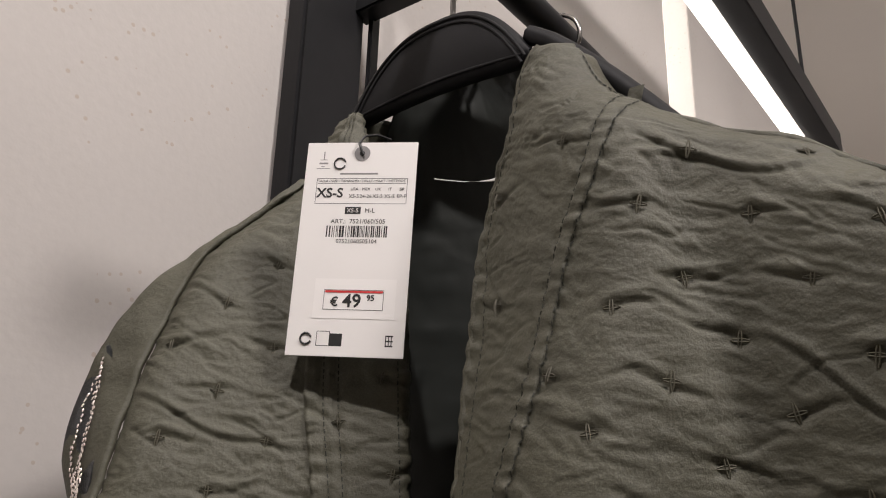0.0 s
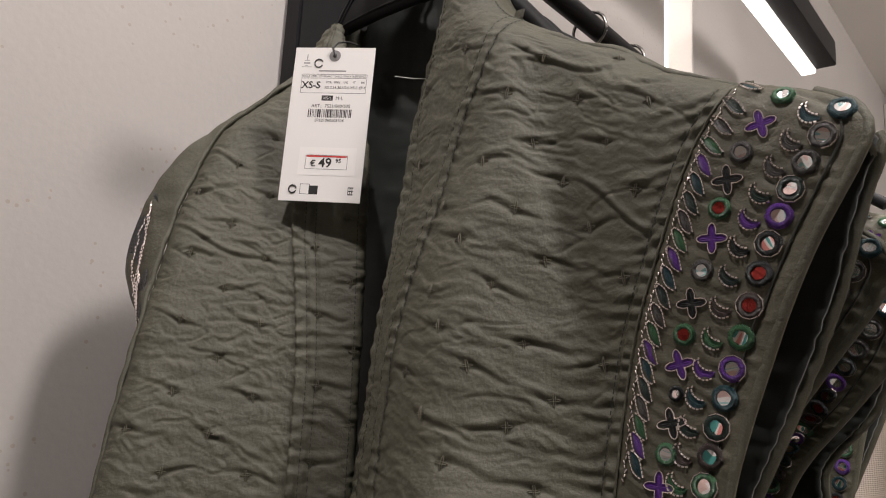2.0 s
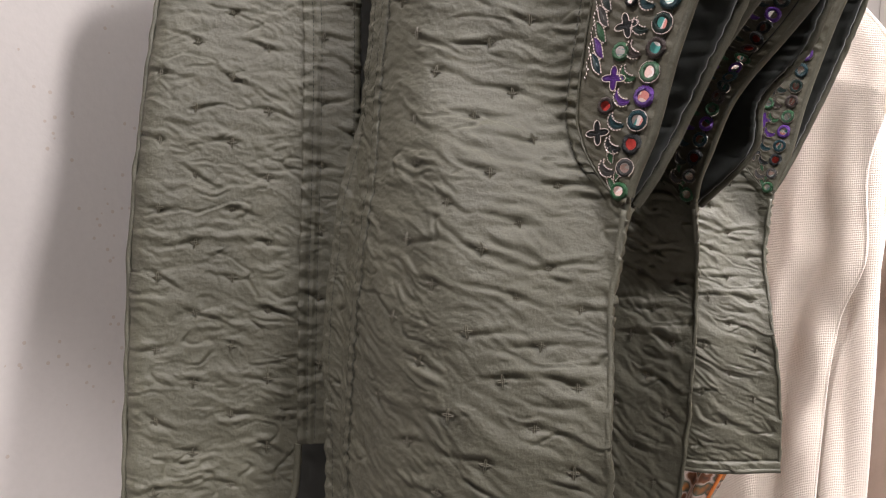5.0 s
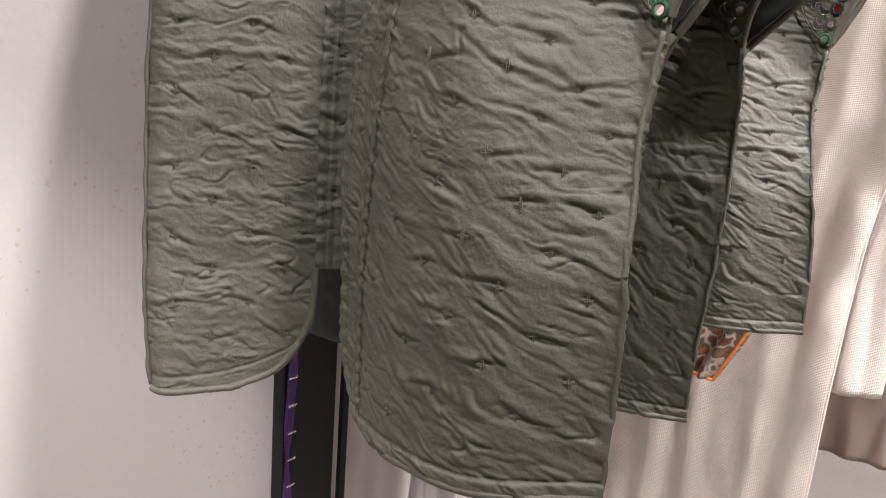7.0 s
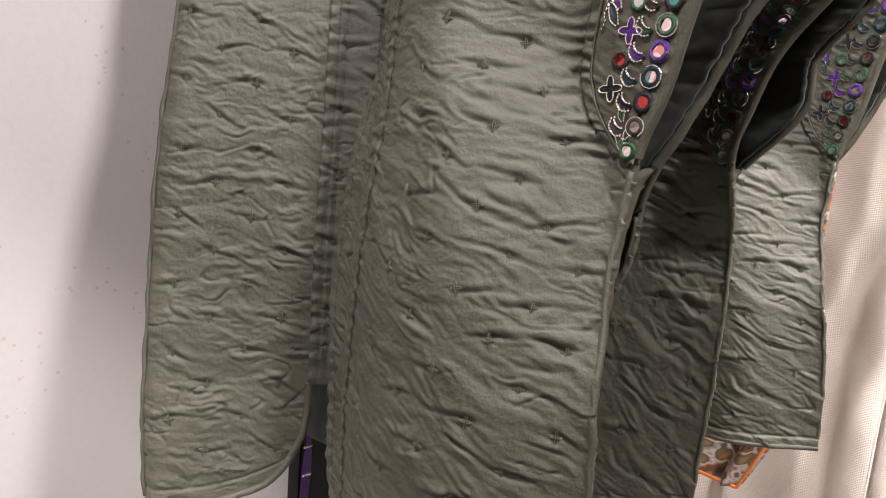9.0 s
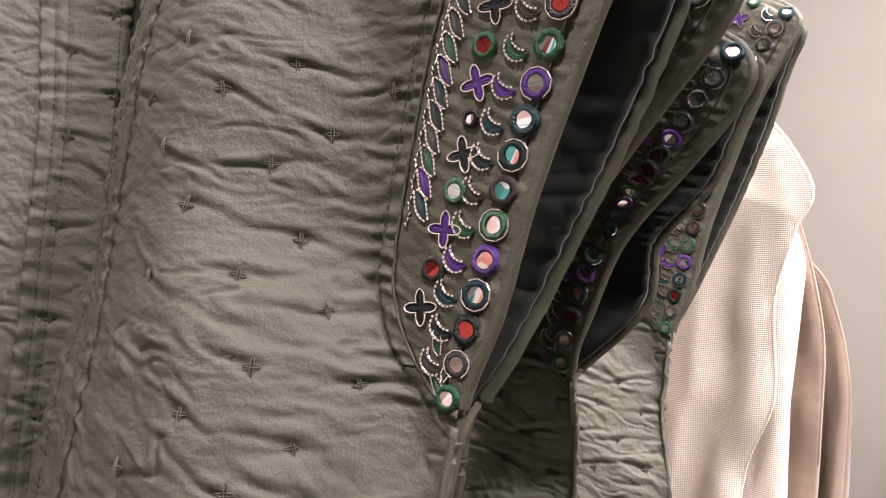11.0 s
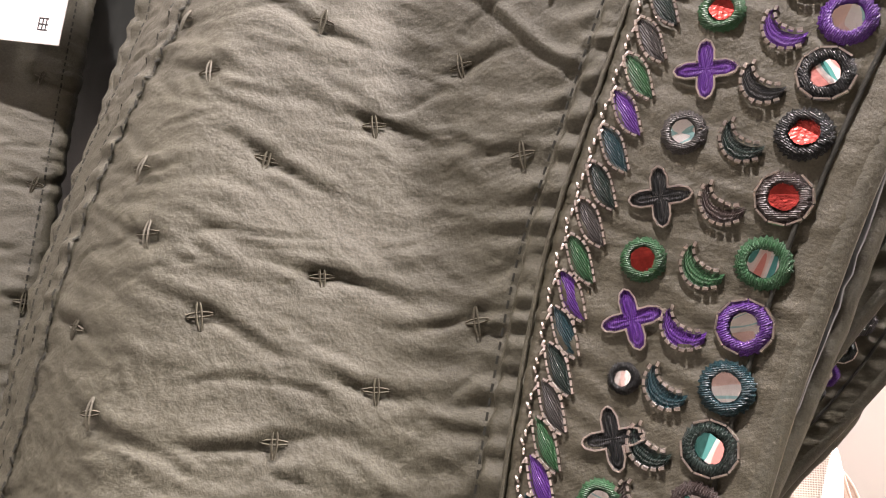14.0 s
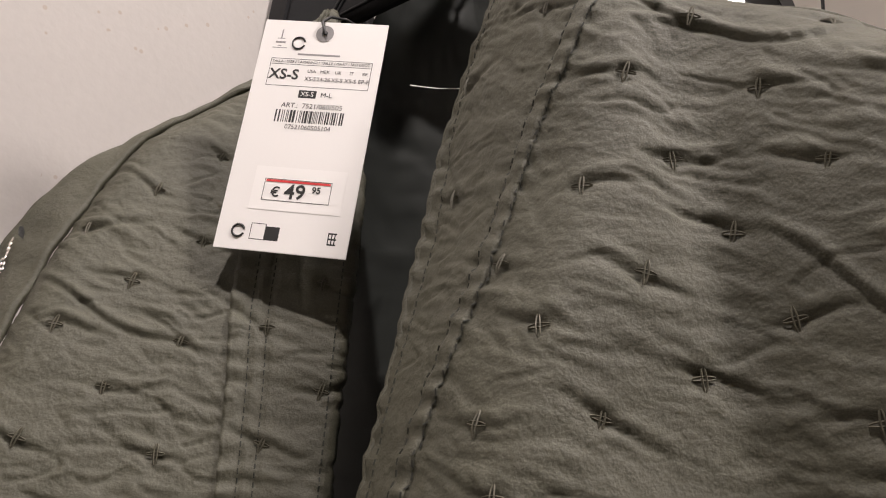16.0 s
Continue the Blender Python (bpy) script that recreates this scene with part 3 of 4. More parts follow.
# a long crease from the valley to the armhole
for (x0, z0), (x1, z1), dep in (((-.068, 1.476), (0.0, 1.432), 0.0018), ((-.10, 1.548), (-.03, 1.538), 0.0016)):
    tt = np.clip((X - x0) / (x1 - x0), 0, 1)
    dz = Z - (z0 + (z1 - z0) * tt + 0.004 * np.sin(tt * 7))
    H += dep * np.sin(np.pi * tt) * (0.9 * np.exp(-((dz - 0.0028) / 0.0026) ** 2) - 0.8 * np.exp(-(dz / 0.0014) ** 2))
# the roll by the lapel drops sharply to the flat beside it
FOLD_X = [(1.60, -.108), (1.58, -.106), (1.536, -.094), (1.49, -.087), (1.456, -.077), (1.42, -.071), (1.394, -.061), (1.365, -.054), (1.32, -.049)]
df = X - curve(FOLD_X, Z) - 0.0015 * perlin(X / 0.02, Z / 0.02, 44)
fade = smooth((Z - 1.31) / 0.06) * smooth((1.585 - Z) / 0.05)
H += fade * np.where(df < 0, 0.0024 * np.tanh(-df / 0.0070) * np.exp(np.minimum(df, 0) / 0.018), -0.0050 * np.tanh(df / 0.0090) * np.exp(-np.maximum(df, 0) / 0.050))
P1 = P0 + N0 * H[..., None]
FLIP = True
right_front = sheet("front_panel", P1, OLIVE, vest, 0.0045, flip=FLIP)


def on_front(x, z, lift=0.0):
    """Place and normal on the right-hand front."""
    e = 0.002
    x, z = np.array(x, float), np.array(z, float)
    p = np.array([x, front_y(x, z), z])
    a = np.array([x + e, front_y(x + e, z), z]) - np.array([x - e, front_y(x - e, z), z])
    b = np.array([x, front_y(x, z + e), z + e]) - np.array([x, front_y(x, z - e), z - e])
    n = np.cross(a, b)
    n /= np.linalg.norm(n)
    return p + n * lift, n


random.seed(4)
for x, z in TACKS_R:
    p, n = on_front(x, z, 0.0)
    i = int(np.argmin(abs(Z[:, 0] - z)))
    j = int(np.argmin(abs(X[i] - x)))
    share("cross_stitch", CROSS, upright_pose(P1[i, j] + n * 0.0007, n, random.uniform(-14, 14)), vest)
for off in (0.0, 0.0075):
    idx = [int(np.argmin(abs(X[i] - seam[i, 0] - off))) for i in range(8, nz - 6)]
    ln = np.array([P1[i + 8, j] for i, j in enumerate(idx)]) - np.array([0, 0.0006, 0])
    nn = np.array([N0[i + 8, j] for i, j in enumerate(idx)])
    dashes("seam_stitching", ln, nn, vest)


def felled_seam(xa, xb, z0, z1, seed, gather):
    """The folded-over seam allowance: a narrow proud strip, ribbed where the thread gathers it."""
    zr, ws = np.linspace(z0, z1, int(abs(z1 - z0) / 0.0011)), np.linspace(0, 1, 11)
    Q = np.empty((len(zr), 11, 3))
    for k, z in enumerate(zr):
        i = int(np.argmin(abs(Z[:, 0] - z)))
        a, b = float(curve(xa, np.array(z))), float(curve(xb, np.array(z)))
        xs = a + (b - a) * ws
        rim = np.minimum(1, np.minimum(ws, 1 - ws) / 0.14)
        rib = np.sin(z / 0.0072 * 6.2832 + 5 * perlin(np.array([z / 0.02]), np.array([seed + 0.5]), seed)[0] + 1.6 * ws)
        wob = 0.7 * gather * math.sin(z / 0.0072 * 6.2832 + seed)
        Q[k] = np.stack([xs + wob, np.interp(xs, P1[i, :, 0], P1[i, :, 1]) - 0.0002 - rim**0.5 * (0.0005 + 0.5 * gather + gather * rib), np.full(11, z)], -1)
    return sheet("felled_seam", Q, OLIVE, vest, flip=True)


def beside(line, off):
    return [(z, x + off) for z, x in line]


felled_seam(beside(BAND_IN, -0.0086), beside(BAND_IN, -0.0006), 1.512, 1.262, 3, 0.0005)
felled_seam(beside(SEAM_X, 0.0002), beside(SEAM_X, 0.0074), 1.590, 1.000, 7, 0.00012)
jj = 5
dashes("edge_stitching", P1[4:-8, jj], N0[4:-8, jj], vest)
tube("edge_piping", P1[::3, 0] - np.array([0, -0.002, 0]), 0.0024, OLIVE, vest, 8)
tube("hem_piping", P1[-1, ::3] + np.array([0, 0.002, 0]), 0.0026, OLIVE, vest, 8)

# left-hand front: hangs turned towards the aisle
LO, LD, LN = np.array([-.27, .24]), np.array([.5855, .8107]), np.array([.8107, -.5855])
LEFT_A = [(1.65, .046), (1.596, .025), (1.573, .003), (1.54, -.027), (1.50, -.042), (1.475, -.049), (1.41, -.060), (1.365, -.066), (1.30, -.073), (1.20, -.079), (1.05, -.080), (.982, -.076)]
RIGHT_A = [(1.65, .052), (1.60, .036), (1.55, .030), (1.47, .029), (1.42, .034), (1.36, .038), (1.28, .037), (1.15, .034), (1.066, .034), (1.035, .032), (1.01, .022), (.992, .006), (.982, -.022)]
PLACKET_A = [(1.65, .056), (1.62, .061), (1.58, .070), (1.52, .080), (1.34, .079), (1.20, .076), (1.066, .072)]


def left_point(a, z, lift=0.0):
    q = z - 1.3
    b = .007 + .064 * a - .199 * q + 1.0 * a * a + .529 * a * q - .178 * q * q + lift
    return np.stack([LO[0] + a * LD[0] + b * LN[0], LO[1] + a * LD[1] + b * LN[1], z], -1)


nz2, nx2 = 620, 116
Z2 = np.linspace(1.645, 0.982, nz2)[:, None] * np.ones((1, nx2))
u2 = np.linspace(0, 1, nx2)[None, :]
A2 = curve(LEFT_A, Z2) * (1 - u2) + curve(RIGHT_A, Z2) * u2


def left_inside(a, z):
    return 1.0 < z < 1.60 and float(curve(LEFT_A, np.array(z))) + 0.004 < a < float(curve(RIGHT_A, np.array(z))) - 0.006


TACKS_L = lattice((-.037, 1.489), (.0245, -.0235), (-.0245, -.0235), left_inside)
L0 = left_point(A2, Z2)
# the outer side rolls over to the back
roll = np.exp(-(A2 - curve(LEFT_A, Z2)) / 0.006)
L0[..., :2] -= LN * (0.014 * roll)[..., None]
NL = normals(L0)
if NL[150, 40, 0] < 0:
    NL = -NL
    LFLIP = True
else:
    LFLIP = False
HL = crinkle(A2, Z2, 31, 0.04, 0.70 + 0.20 * smooth((1.36 - Z2) / 0.2)) + dimples(A2, Z2, TACKS_L)
HL += -0.001 * np.exp(-((Z2 - 0.992 - 0.02 * u2**4) / 0.0012) ** 2)
for (a0, z0), (a1, z1), dep in (((-.06, 1.462), (.03, 1.432), 0.0016),):
    tt = np.clip((A2 - a0) / (a1 - a0), 0, 1)
    dz = Z2 - (z0 + (z1 - z0) * tt + 0.003 * np.sin(tt * 9))
    HL += dep * np.sin(np.pi * tt) * (0.9 * np.exp(-((dz - 0.0028) / 0.0026) ** 2) - 0.8 * np.exp(-(dz / 0.0014) ** 2))
L1 = L0 + NL * HL[..., None]
sheet("front_panel", L1, OLIVE, vest, 0.0045, flip=not LFLIP)
for a, z in TACKS_L:
    i = int(np.argmin(abs(Z2[:, 0] - z)))
    j = int(np.argmin(abs(A2[i] - a)))
    share("cross_stitch", CROSS, upright_pose(L1[i, j] + NL[i, j] * 0.0007, NL[i, j], random.uniform(-14, 14)), vest)
tube("hem_piping", np.r_[L1[-80::2, -1], L1[-1, ::-3]], 0.0026, OLIVE, vest, 8)

# button placket of the left-hand front, a folded strip on top
zp, xp = 520, 30
Z3 = np.linspace(1.645, 1.066, zp)[:, None] * np.ones((1, xp))
u3 = np.linspace(0, 1, xp)[None, :]
A3 = (curve(RIGHT_A, Z3) - 0.001) * (1 - u3) + curve(PLACKET_A, Z3) * u3
K0 = left_point(A3, Z3, 0.0022)
K0[..., :2] -= LN * (0.006 * np.exp(-(curve(PLACKET_A, Z3) - A3) / 0.003))[..., None]
NK = normals(K0)
NK = NK if NK[150, 15, 0] > 0 else -NK
puck = np.sin(Z3 / 0.0115 * 2 * np.pi + 3.5 * perlin(A3 / 0.03, Z3 / 0.03, 8))
HK = crinkle(A3, Z3, 51, 0.05, 0.6) + 0.0008 * puck * (np.exp(-u3 / 0.25) + 0.4 * np.exp(-(1 - u3) / 0.2))
for w in (0.16, 0.30):
    HK += -0.0012 * np.exp(-((u3 - w) / 0.03) ** 2)
TACKS_P = [(float(curve(RIGHT_A, np.array(z))) + (0.014 if k % 2 else 0.036), z) for k, z in enumerate(np.arange(1.475, 1.09, -0.0235))]
HK += dimples(A3, Z3, TACKS_P)
K1 = K0 + NK * HK[..., None]
sheet("placket", K1, OLIVE, vest, 0.004, flip=not LFLIP)
for a, z in TACKS_P:
    i = int(np.argmin(abs(Z3[:, 0] - z)))
    j = int(np.argmin(abs(A3[i] - a)))
    share("cross_stitch", CROSS, upright_pose(K1[i, j] + NK[i, j] * 0.0007, NK[i, j], random.uniform(-14, 14)), vest)
for w in (5, 9, 25):
    dashes("seam_stitching", K1[6:-3, w], NK[6:-3, w], vest)

# left-hand side: from the rolled edge to the back, with the shoulder cap
CAP_A = [(1.60, .024), (1.579, .006), (1.547, -.028), (1.512, -.060), (1.48, -.073), (1.44, -.080), (1.405, -.070), (1.37, -.052), (1.30, -.050), (.982, -.050)]
Zs = np.linspace(1.598, 0.984, 160)
near = L0[[int(np.argmin(abs(Z2[:, 0] - z))) for z in Zs], 0]
cap = np.stack([LO[0] + curve(CAP_A, Zs) * LD[0] - 0.0765 * LN[0], LO[1] + curve(CAP_A, Zs) * LD[1] - 0.0765 * LN[1], Zs], -1)
loft("side_panel", near, cap, 14, OLIVE, vest, (0.0, 0.0, 0.0), 0.003, 7)

# back, lining inside
BACK_Y = [(1.70, .350), (1.66, .355), (1.60, .362), (1.45, .372), (1.30, .365), (1.15, .338), (.96, .318)]
BACK_L = [(1.70, -.272), (1.66, -.285), (1.62, -.310), (1.57, -.340), (1.52, -.372), (1.47, -.385), (1.40, -.370), (1.32, -.355), (1.0, -.340), (.96, -.340)]
BACK_R = [(1.70, -.225), (1.685, -.212), (1.66, -.194), (1.62, -.152), (1.585, -.095), (1.56, -.040), (1.53, .010), (1.512, .050), (1.495, .078), (1.47, .069), (1.42, .054), (1.35, .027), (1.30, .006), (1.26, -.010), (1.22, -.030), (1.10, -.035), (.96, -.030)]
Zb = np.linspace(1.692, 0.972, 150)[:, None] * np.ones((1, 90))
ub = np.linspace(0, 1, 90)[None, :]
Xb = curve(BACK_L, Zb) * (1 - ub) + curve(BACK_R, Zb) * ub
Yb = curve(BACK_Y, Zb) + 0.02 * np.sin(np.pi * ub) + 0.004 * np.sin(Xb / 0.02)
B0 = np.stack([Xb, Yb, Zb], -1)
NB = normals(B0)
B1 = B0 + NB * crinkle(Xb, Zb, 71, 0.1, 1.0)[..., None]
sheet("back_panel", B1 + np.array([0, 0.004, 0]), OLIVE, vest, 0.003)
sheet("lining", B1 - np.array([0, 0.002, 0]), LINING, vest, 0.001, "dark green cotton lining with the inner shade in its colour")
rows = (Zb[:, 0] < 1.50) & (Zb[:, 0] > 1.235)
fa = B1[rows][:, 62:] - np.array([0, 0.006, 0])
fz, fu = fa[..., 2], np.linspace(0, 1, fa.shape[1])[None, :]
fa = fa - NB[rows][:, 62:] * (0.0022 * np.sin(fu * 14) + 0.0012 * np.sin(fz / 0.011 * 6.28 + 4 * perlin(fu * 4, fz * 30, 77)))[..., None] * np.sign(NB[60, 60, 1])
# the facing shares the lining's darkened colour, in place of armhole shade
sheet("armhole_facing", fa, LINING, vest, 0.002, "quilted facing inside the armhole, shade put into its colour")
# bound edge of the back armhole
arm = B1[(Zb[:, 0] < 1.50) & (Zb[:, 0] > 1.24), -1]
tube("armhole_piping", arm, 0.0035, OLIVE, vest, 8)

# shoulders
zs = np.linspace(1.621, 1.481, 50)
A = np.stack([curve(OUT_X, zs), front_y(curve(OUT_X, zs), zs), zs], -1)
Bk = np.stack([curve(OUT_X, zs) - 0.008, np.full(50, 0.362), zs + 0.004], -1)
loft("shoulder", A, Bk, 12, OLIVE, vest, (0.0, 0.0, 0.006), 0.003, 9)
zl = np.linspace(1.645, 1.50, 50)
near2 = L0[[int(np.argmin(abs(Z2[:, 0] - z))) for z in zl], 0]
Bl = np.stack([curve(BACK_L, zl + 0.006), np.full(50, 0.362), zl + 0.006], -1)
loft("shoulder", near2, Bl, 12, OLIVE, vest, (0.0, 0.0, 0.004), 0.003, 10)
# right side seam under the armhole
zr = np.linspace(1.24, 0.984, 60)
A = np.stack([curve(OUT_X, zr), front_y(curve(OUT_X, zr), zr), zr], -1)
Bk = np.stack([curve(BACK_R, zr), curve(BACK_Y, zr), zr], -1)
loft("side_panel", A, Bk, 10, OLIVE, vest, (0.002, 0.0, 0.0), 0.003, 12)

tw = np.linspace(0, 1, 24)[:, None]
hw = np.linspace(0, 1, 4)[None, :]
lab_x = -.252 + .078 * tw
lab_z = 1.600 - 0.011 * np.sin(tw * 1.9) + hw * 0.006 * smooth((tw - 0.3) / 0.6)
sheet("care_label", np.stack([lab_x + 0 * hw, 0.348 + 0.006 * np.sin(tw * 3.1) + 0 * hw, lab_z], -1), CARD, vest, 0.0005, "white woven size label")

# ---- embroidered armhole band ----
zb = np.linspace(1.516, 1.244, 210)[:, None] * np.ones((1, 40))
ubn = np.linspace(0, 1, 40)[None, :]
xb = curve(BAND_IN, zb) * (1 - ubn) + curve(OUT_X, zb) * ubn
W0 = np.stack([xb, front_y(xb, zb), zb], -1)
NW = normals(W0)
HW = 0.0012 + 0.0010 * puff(perlin(xb / 0.012, (zb + 0.3 * xb) / 0.008, 90)) + 0.0016 * puff(perlin(xb / 0.026, (zb + 0.6 * xb) / 0.0052, 91))
stitch_w = 1 - 0.0085 / np.maximum(curve(OUT_X, zb) - curve(BAND_IN, zb), 0.012)
HW += -0.0010 * np.exp(-((ubn - stitch_w) / 0.03) ** 2) + 0.0007 * smooth((ubn - stitch_w) / 0.12) * (1 + perlin(zb / 0.007, xb / 0.02, 95))
W1 = W0 + NW * (HW * (1 - 0.7 * smooth((ubn - 0.9) / 0.1)) + 0.0010 * smooth((ubn - 0.9) / 0.1))[..., None]
sheet("armhole_band", W1, BAND, vest, 0.003, "olive twill band with embroidery", flip=True)
line = [W1[i, int(np.clip(stitch_w[i, 0] * 39, 0, 39))] for i in range(20, 196)]
tube("band_stitching", np.array(line)[::3] + np.array([0, -0.0008, 0]), 0.0006, DARKTHREAD, vest, 4)
tube("armhole_piping", W1[10::4, -1] + np.array([0, 0.0025, 0]), 0.0030, OLIVE, vest, 8)
tube("seam_piping", W1[::3, 0] + np.array([-0.001, -0.0003, 0]), 0.0007, OLIVE, vest, 6)
for off in (-0.0010, -0.0085):
    zz = np.linspace(1.512, 1.256, 110)
    xx = curve(BAND_IN, zz) + off
    ln = np.stack([xx, front_y(xx, zz) - 0.0004, zz], -1)
    dashes("seam_stitching", ln, np.tile([[0.1, -1.0, 0.0]], (110, 1)), vest)


def mesh_of(bm, name, mat):
    me = bpy.data.meshes.new(name)
    bm.to_mesh(me)
    bm.free()
    me.materials.append(mat)
    me.polygons.foreach_set("use_smooth", [mat is not SILVER] * len(me.polygons))
    return me


def add_tube(bm, a, b, r, sides=6):
    a, b = Vector(a), Vector(b)
    d = (b - a).normalized()
    s = d.cross(Vector((0, 0, 1))).normalized()
    t = d.cross(s)
    rings = []
    for p in (a, b):
        rings.append([bm.verts.new(p + (s * math.cos(k * 6.2832 / sides) + t * math.sin(k * 6.2832 / sides)) * r) for k in range(sides)])
    for k in range(sides):
        bm.faces.new((rings[0][k], rings[0][(k + 1) % sides], rings[1][(k + 1) % sides], rings[1][k]))
    bm.faces.new(rings[0][::-1])
    bm.faces.new(rings[1])


def beads_along(bm, pts, length=0.0016, gap=0.0004, r=0.00052, lift=0.0008, wobble=0.15):
    """Short tube beads in a row along a line in the motif's plane."""
    pts = np.array(pts, float)
    s = np.r_[0, np.cumsum(np.linalg.norm(np.diff(pts, axis=0), axis=1))]
    at = 0.0
    while at + length < s[-1]:
        p = [np.interp(at, s, pts[:, k]) for k in range(2)]
        q = [np.interp(at + length, s, pts[:, k]) for k in range(2)]
        w = random.uniform(-wobble, wobble) * r
        add_tube(bm, (p[0] + w, p[1], lift), (q[0], q[1] + w, lift + w), r)
        at += length + gap


def floss_ring(kind):
    """A ring of thread laid outwards, each stitch a small ridge."""
    n, rings = 64, ((0.0030, 0.0010), (0.0035, 0.0018), (0.0047, 0.0018), (0.0057, 0.0008), (0.0060, 0.0))
    bm = bmesh.new()
    rows = []
    for r, h in rings:
        row = []
        for k in range(n):
            a = k * 6.2832 / n + r * 60
            ridge = 0.00022 * (k % 2) + random.uniform(-0.00016, 0.00016)
            row.append(bm.verts.new(((r + 2 * ridge) * math.cos(a), (r + 2 * ridge) * math.sin(a), h + ridge)))
        rows.append(row)
    for a, b in zip(rows, rows[1:]):
        for k in range(n):
            bm.faces.new((a[k], b[k], b[(k + 1) % n], a[(k + 1) % n]))
    return mesh_of(bm, "floss_ring", FLOSS[kind])


def mirror_mesh(mat):
    """A small hand-cut mirror: an uneven outline and two flat plates that meet at a faint crack."""
    bm = bmesh.new()
    row = []
    for k in range(14):
        a, r = k * 0.4488, 0.0034 + random.uniform(-0.0003, 0.0002)
        x, y = r * math.cos(a), r * math.sin(a)
        row.append(bm.verts.new((x, y, 0.0012 + 0.13 * abs(x - 0.0006) - 0.05 * y)))
    a, b = 4, 10
    bm.faces.new(row[a:b + 1])
    bm.faces.new(row[b:] + row[:a + 1])
    bmesh.ops.recalc_face_normals(bm, faces=bm.faces)
    me = mesh_of(bm, "mirror", mat)
    me.polygons.foreach_set("use_smooth", [False] * len(me.polygons))
    return me


def bead_circle():
    bm = bmesh.new()
    a = np.linspace(0.15, 6.2832, 40)
    beads_along(bm, np.stack([0.0063 * np.cos(a), 0.0063 * np.sin(a)], -1), 0.0036, 0.0003, 0.00045, 0.0011)
    return mesh_of(bm, "bead_trim", SILVER)


def petal_outline(k, n=9):
    a0 = k * 1.5708 + 0.2
    pts = []
    for t in np.linspace(-1, 1, n):
        r, w = 0.0013 + 0.0062 * math.cos(t * 1.5), 0.0021 * math.sin(t * 1.9)
        pts.append((r * math.cos(a0) - w * math.sin(a0), r * math.sin(a0) + w * math.cos(a0)))
    return pts


def cross_mesh(kind):
    bm = bmesh.new()
    top = bm.verts.new((0, 0, 0.0011))
    for k in range(4):
        pts = petal_outline(k)
        ring = [bm.verts.new((x, y, 0.0003)) for x, y in pts]
        a0 = k * 1.5708 + 0.2
        mid = bm.verts.new((0.0045 * math.cos(a0), 0.0045 * math.sin(a0), 0.0013))
        for p, q in zip(ring, ring[1:]):
            bm.faces.new((mid, p, q))
        bm.faces.new((top, ring[0], mid))
        bm.faces.new((top, mid, ring[-1]))
    return mesh_of(bm, "flower_cross", FLOSS[kind])


def cross_beads():
    bm = bmesh.new()
    for k in range(4):
        pts = petal_outline(k, 7)
        for p, q in zip(pts, pts[1:]):
            add_tube(bm, (*p, 0.0009), (*q, 0.0009), 0.00042)
    return mesh_of(bm, "bead_trim", SILVER)


def moon_lines(n=12):
    """Inner and outer edge of a crescent that hangs like a smile from upper left to right."""
    a = np.linspace(math.radians(175), math.radians(335), n)
    outer = np.stack([0.0056 * np.cos(a), 0.0016 + 0.0062 * np.sin(a)], -1)
    inner = np.stack([0.0050 * np.cos(a), 0.0030 + 0.0036 * np.sin(a)], -1)
    return inner, outer


def moon_mesh(kind):
    bm = bmesh.new()
    inner, outer = moon_lines()
    mid = (inner + outer) / 2
    rows = [[bm.verts.new((x, y, h + random.uniform(0, 0.00012))) for x, y in line] for line, h in ((inner, 0.0002), (mid, 0.0012), (outer, 0.0002))]
    for a, b in zip(rows, rows[1:]):
        for k in range(len(a) - 1):
            bm.faces.new((a[k], b[k], b[k + 1], a[k + 1]))
    return mesh_of(bm, "crescent", FLOSS[kind])


def moon_beads():
    bm = bmesh.new()
    inner, outer = moon_lines()
    beads_along(bm, inner * 0.96 + np.array([0, 0.0007]), 0.0013, 0.0005, 0.00066, 0.0010)
    beads_along(bm, outer * 1.08, 0.0013, 0.0006, 0.00066, 0.0010)
    return mesh_of(bm, "bead_trim", SILVER)


def leaf_mesh(kind):
    bm = bmesh.new()
    n = 10
    rows = []
    for side, h in ((-1, 0.0002), (0, 0.0012), (1, 0.0002)):
        row = []
        for t in np.linspace(-1, 1, n):
            w = 0.0020 * (1 - t * t)
            row.append(bm.verts.new((side * w + 0.0006 * math.sin(t * 2.5), t * 0.0072, h * (1.05 - t * t) + random.uniform(0, 0.00012))))
        rows.append(row)
    for a, b in zip(rows, rows[1:]):
        for k in range(n - 1):
            bm.faces.new((a[k], b[k], b[k + 1], a[k + 1]))
    return mesh_of(bm, "leaf", FLOSS[kind])


def leaf_beads():
    bm = bmesh.new()
    t = np.linspace(-1, 1, 16)
    for side in (-1, 1):
        beads_along(bm, np.stack([side * (0.0020 * (1 - t * t) + 0.0007) + 0.0006 * np.sin(t * 2.5), t * 0.0070], -1), 0.0014, 0.0005, 0.00055)
    return mesh_of(bm, "bead_trim", SILVER)


random.seed(12)
RINGS = {k: floss_ring(k) for k in FLOSS}
MIRRORS = {"clear": mirror_mesh(MIRROR), "rose": mirror_mesh(PINKMIRROR), "red": mirror_mesh(REDMIRROR)}
CIRCLE, CROSSBEADS, MOONBEADS, LEAFBEADS = bead_circle(), cross_beads(), moon_beads(), leaf_beads()
CROSSES = {k: cross_mesh(k) for k in ("purple", "black")}
MOONS = {k: moon_mesh(k) for k in FLOSS}
LEAVES = {k: leaf_mesh(k) for k in FLOSS}


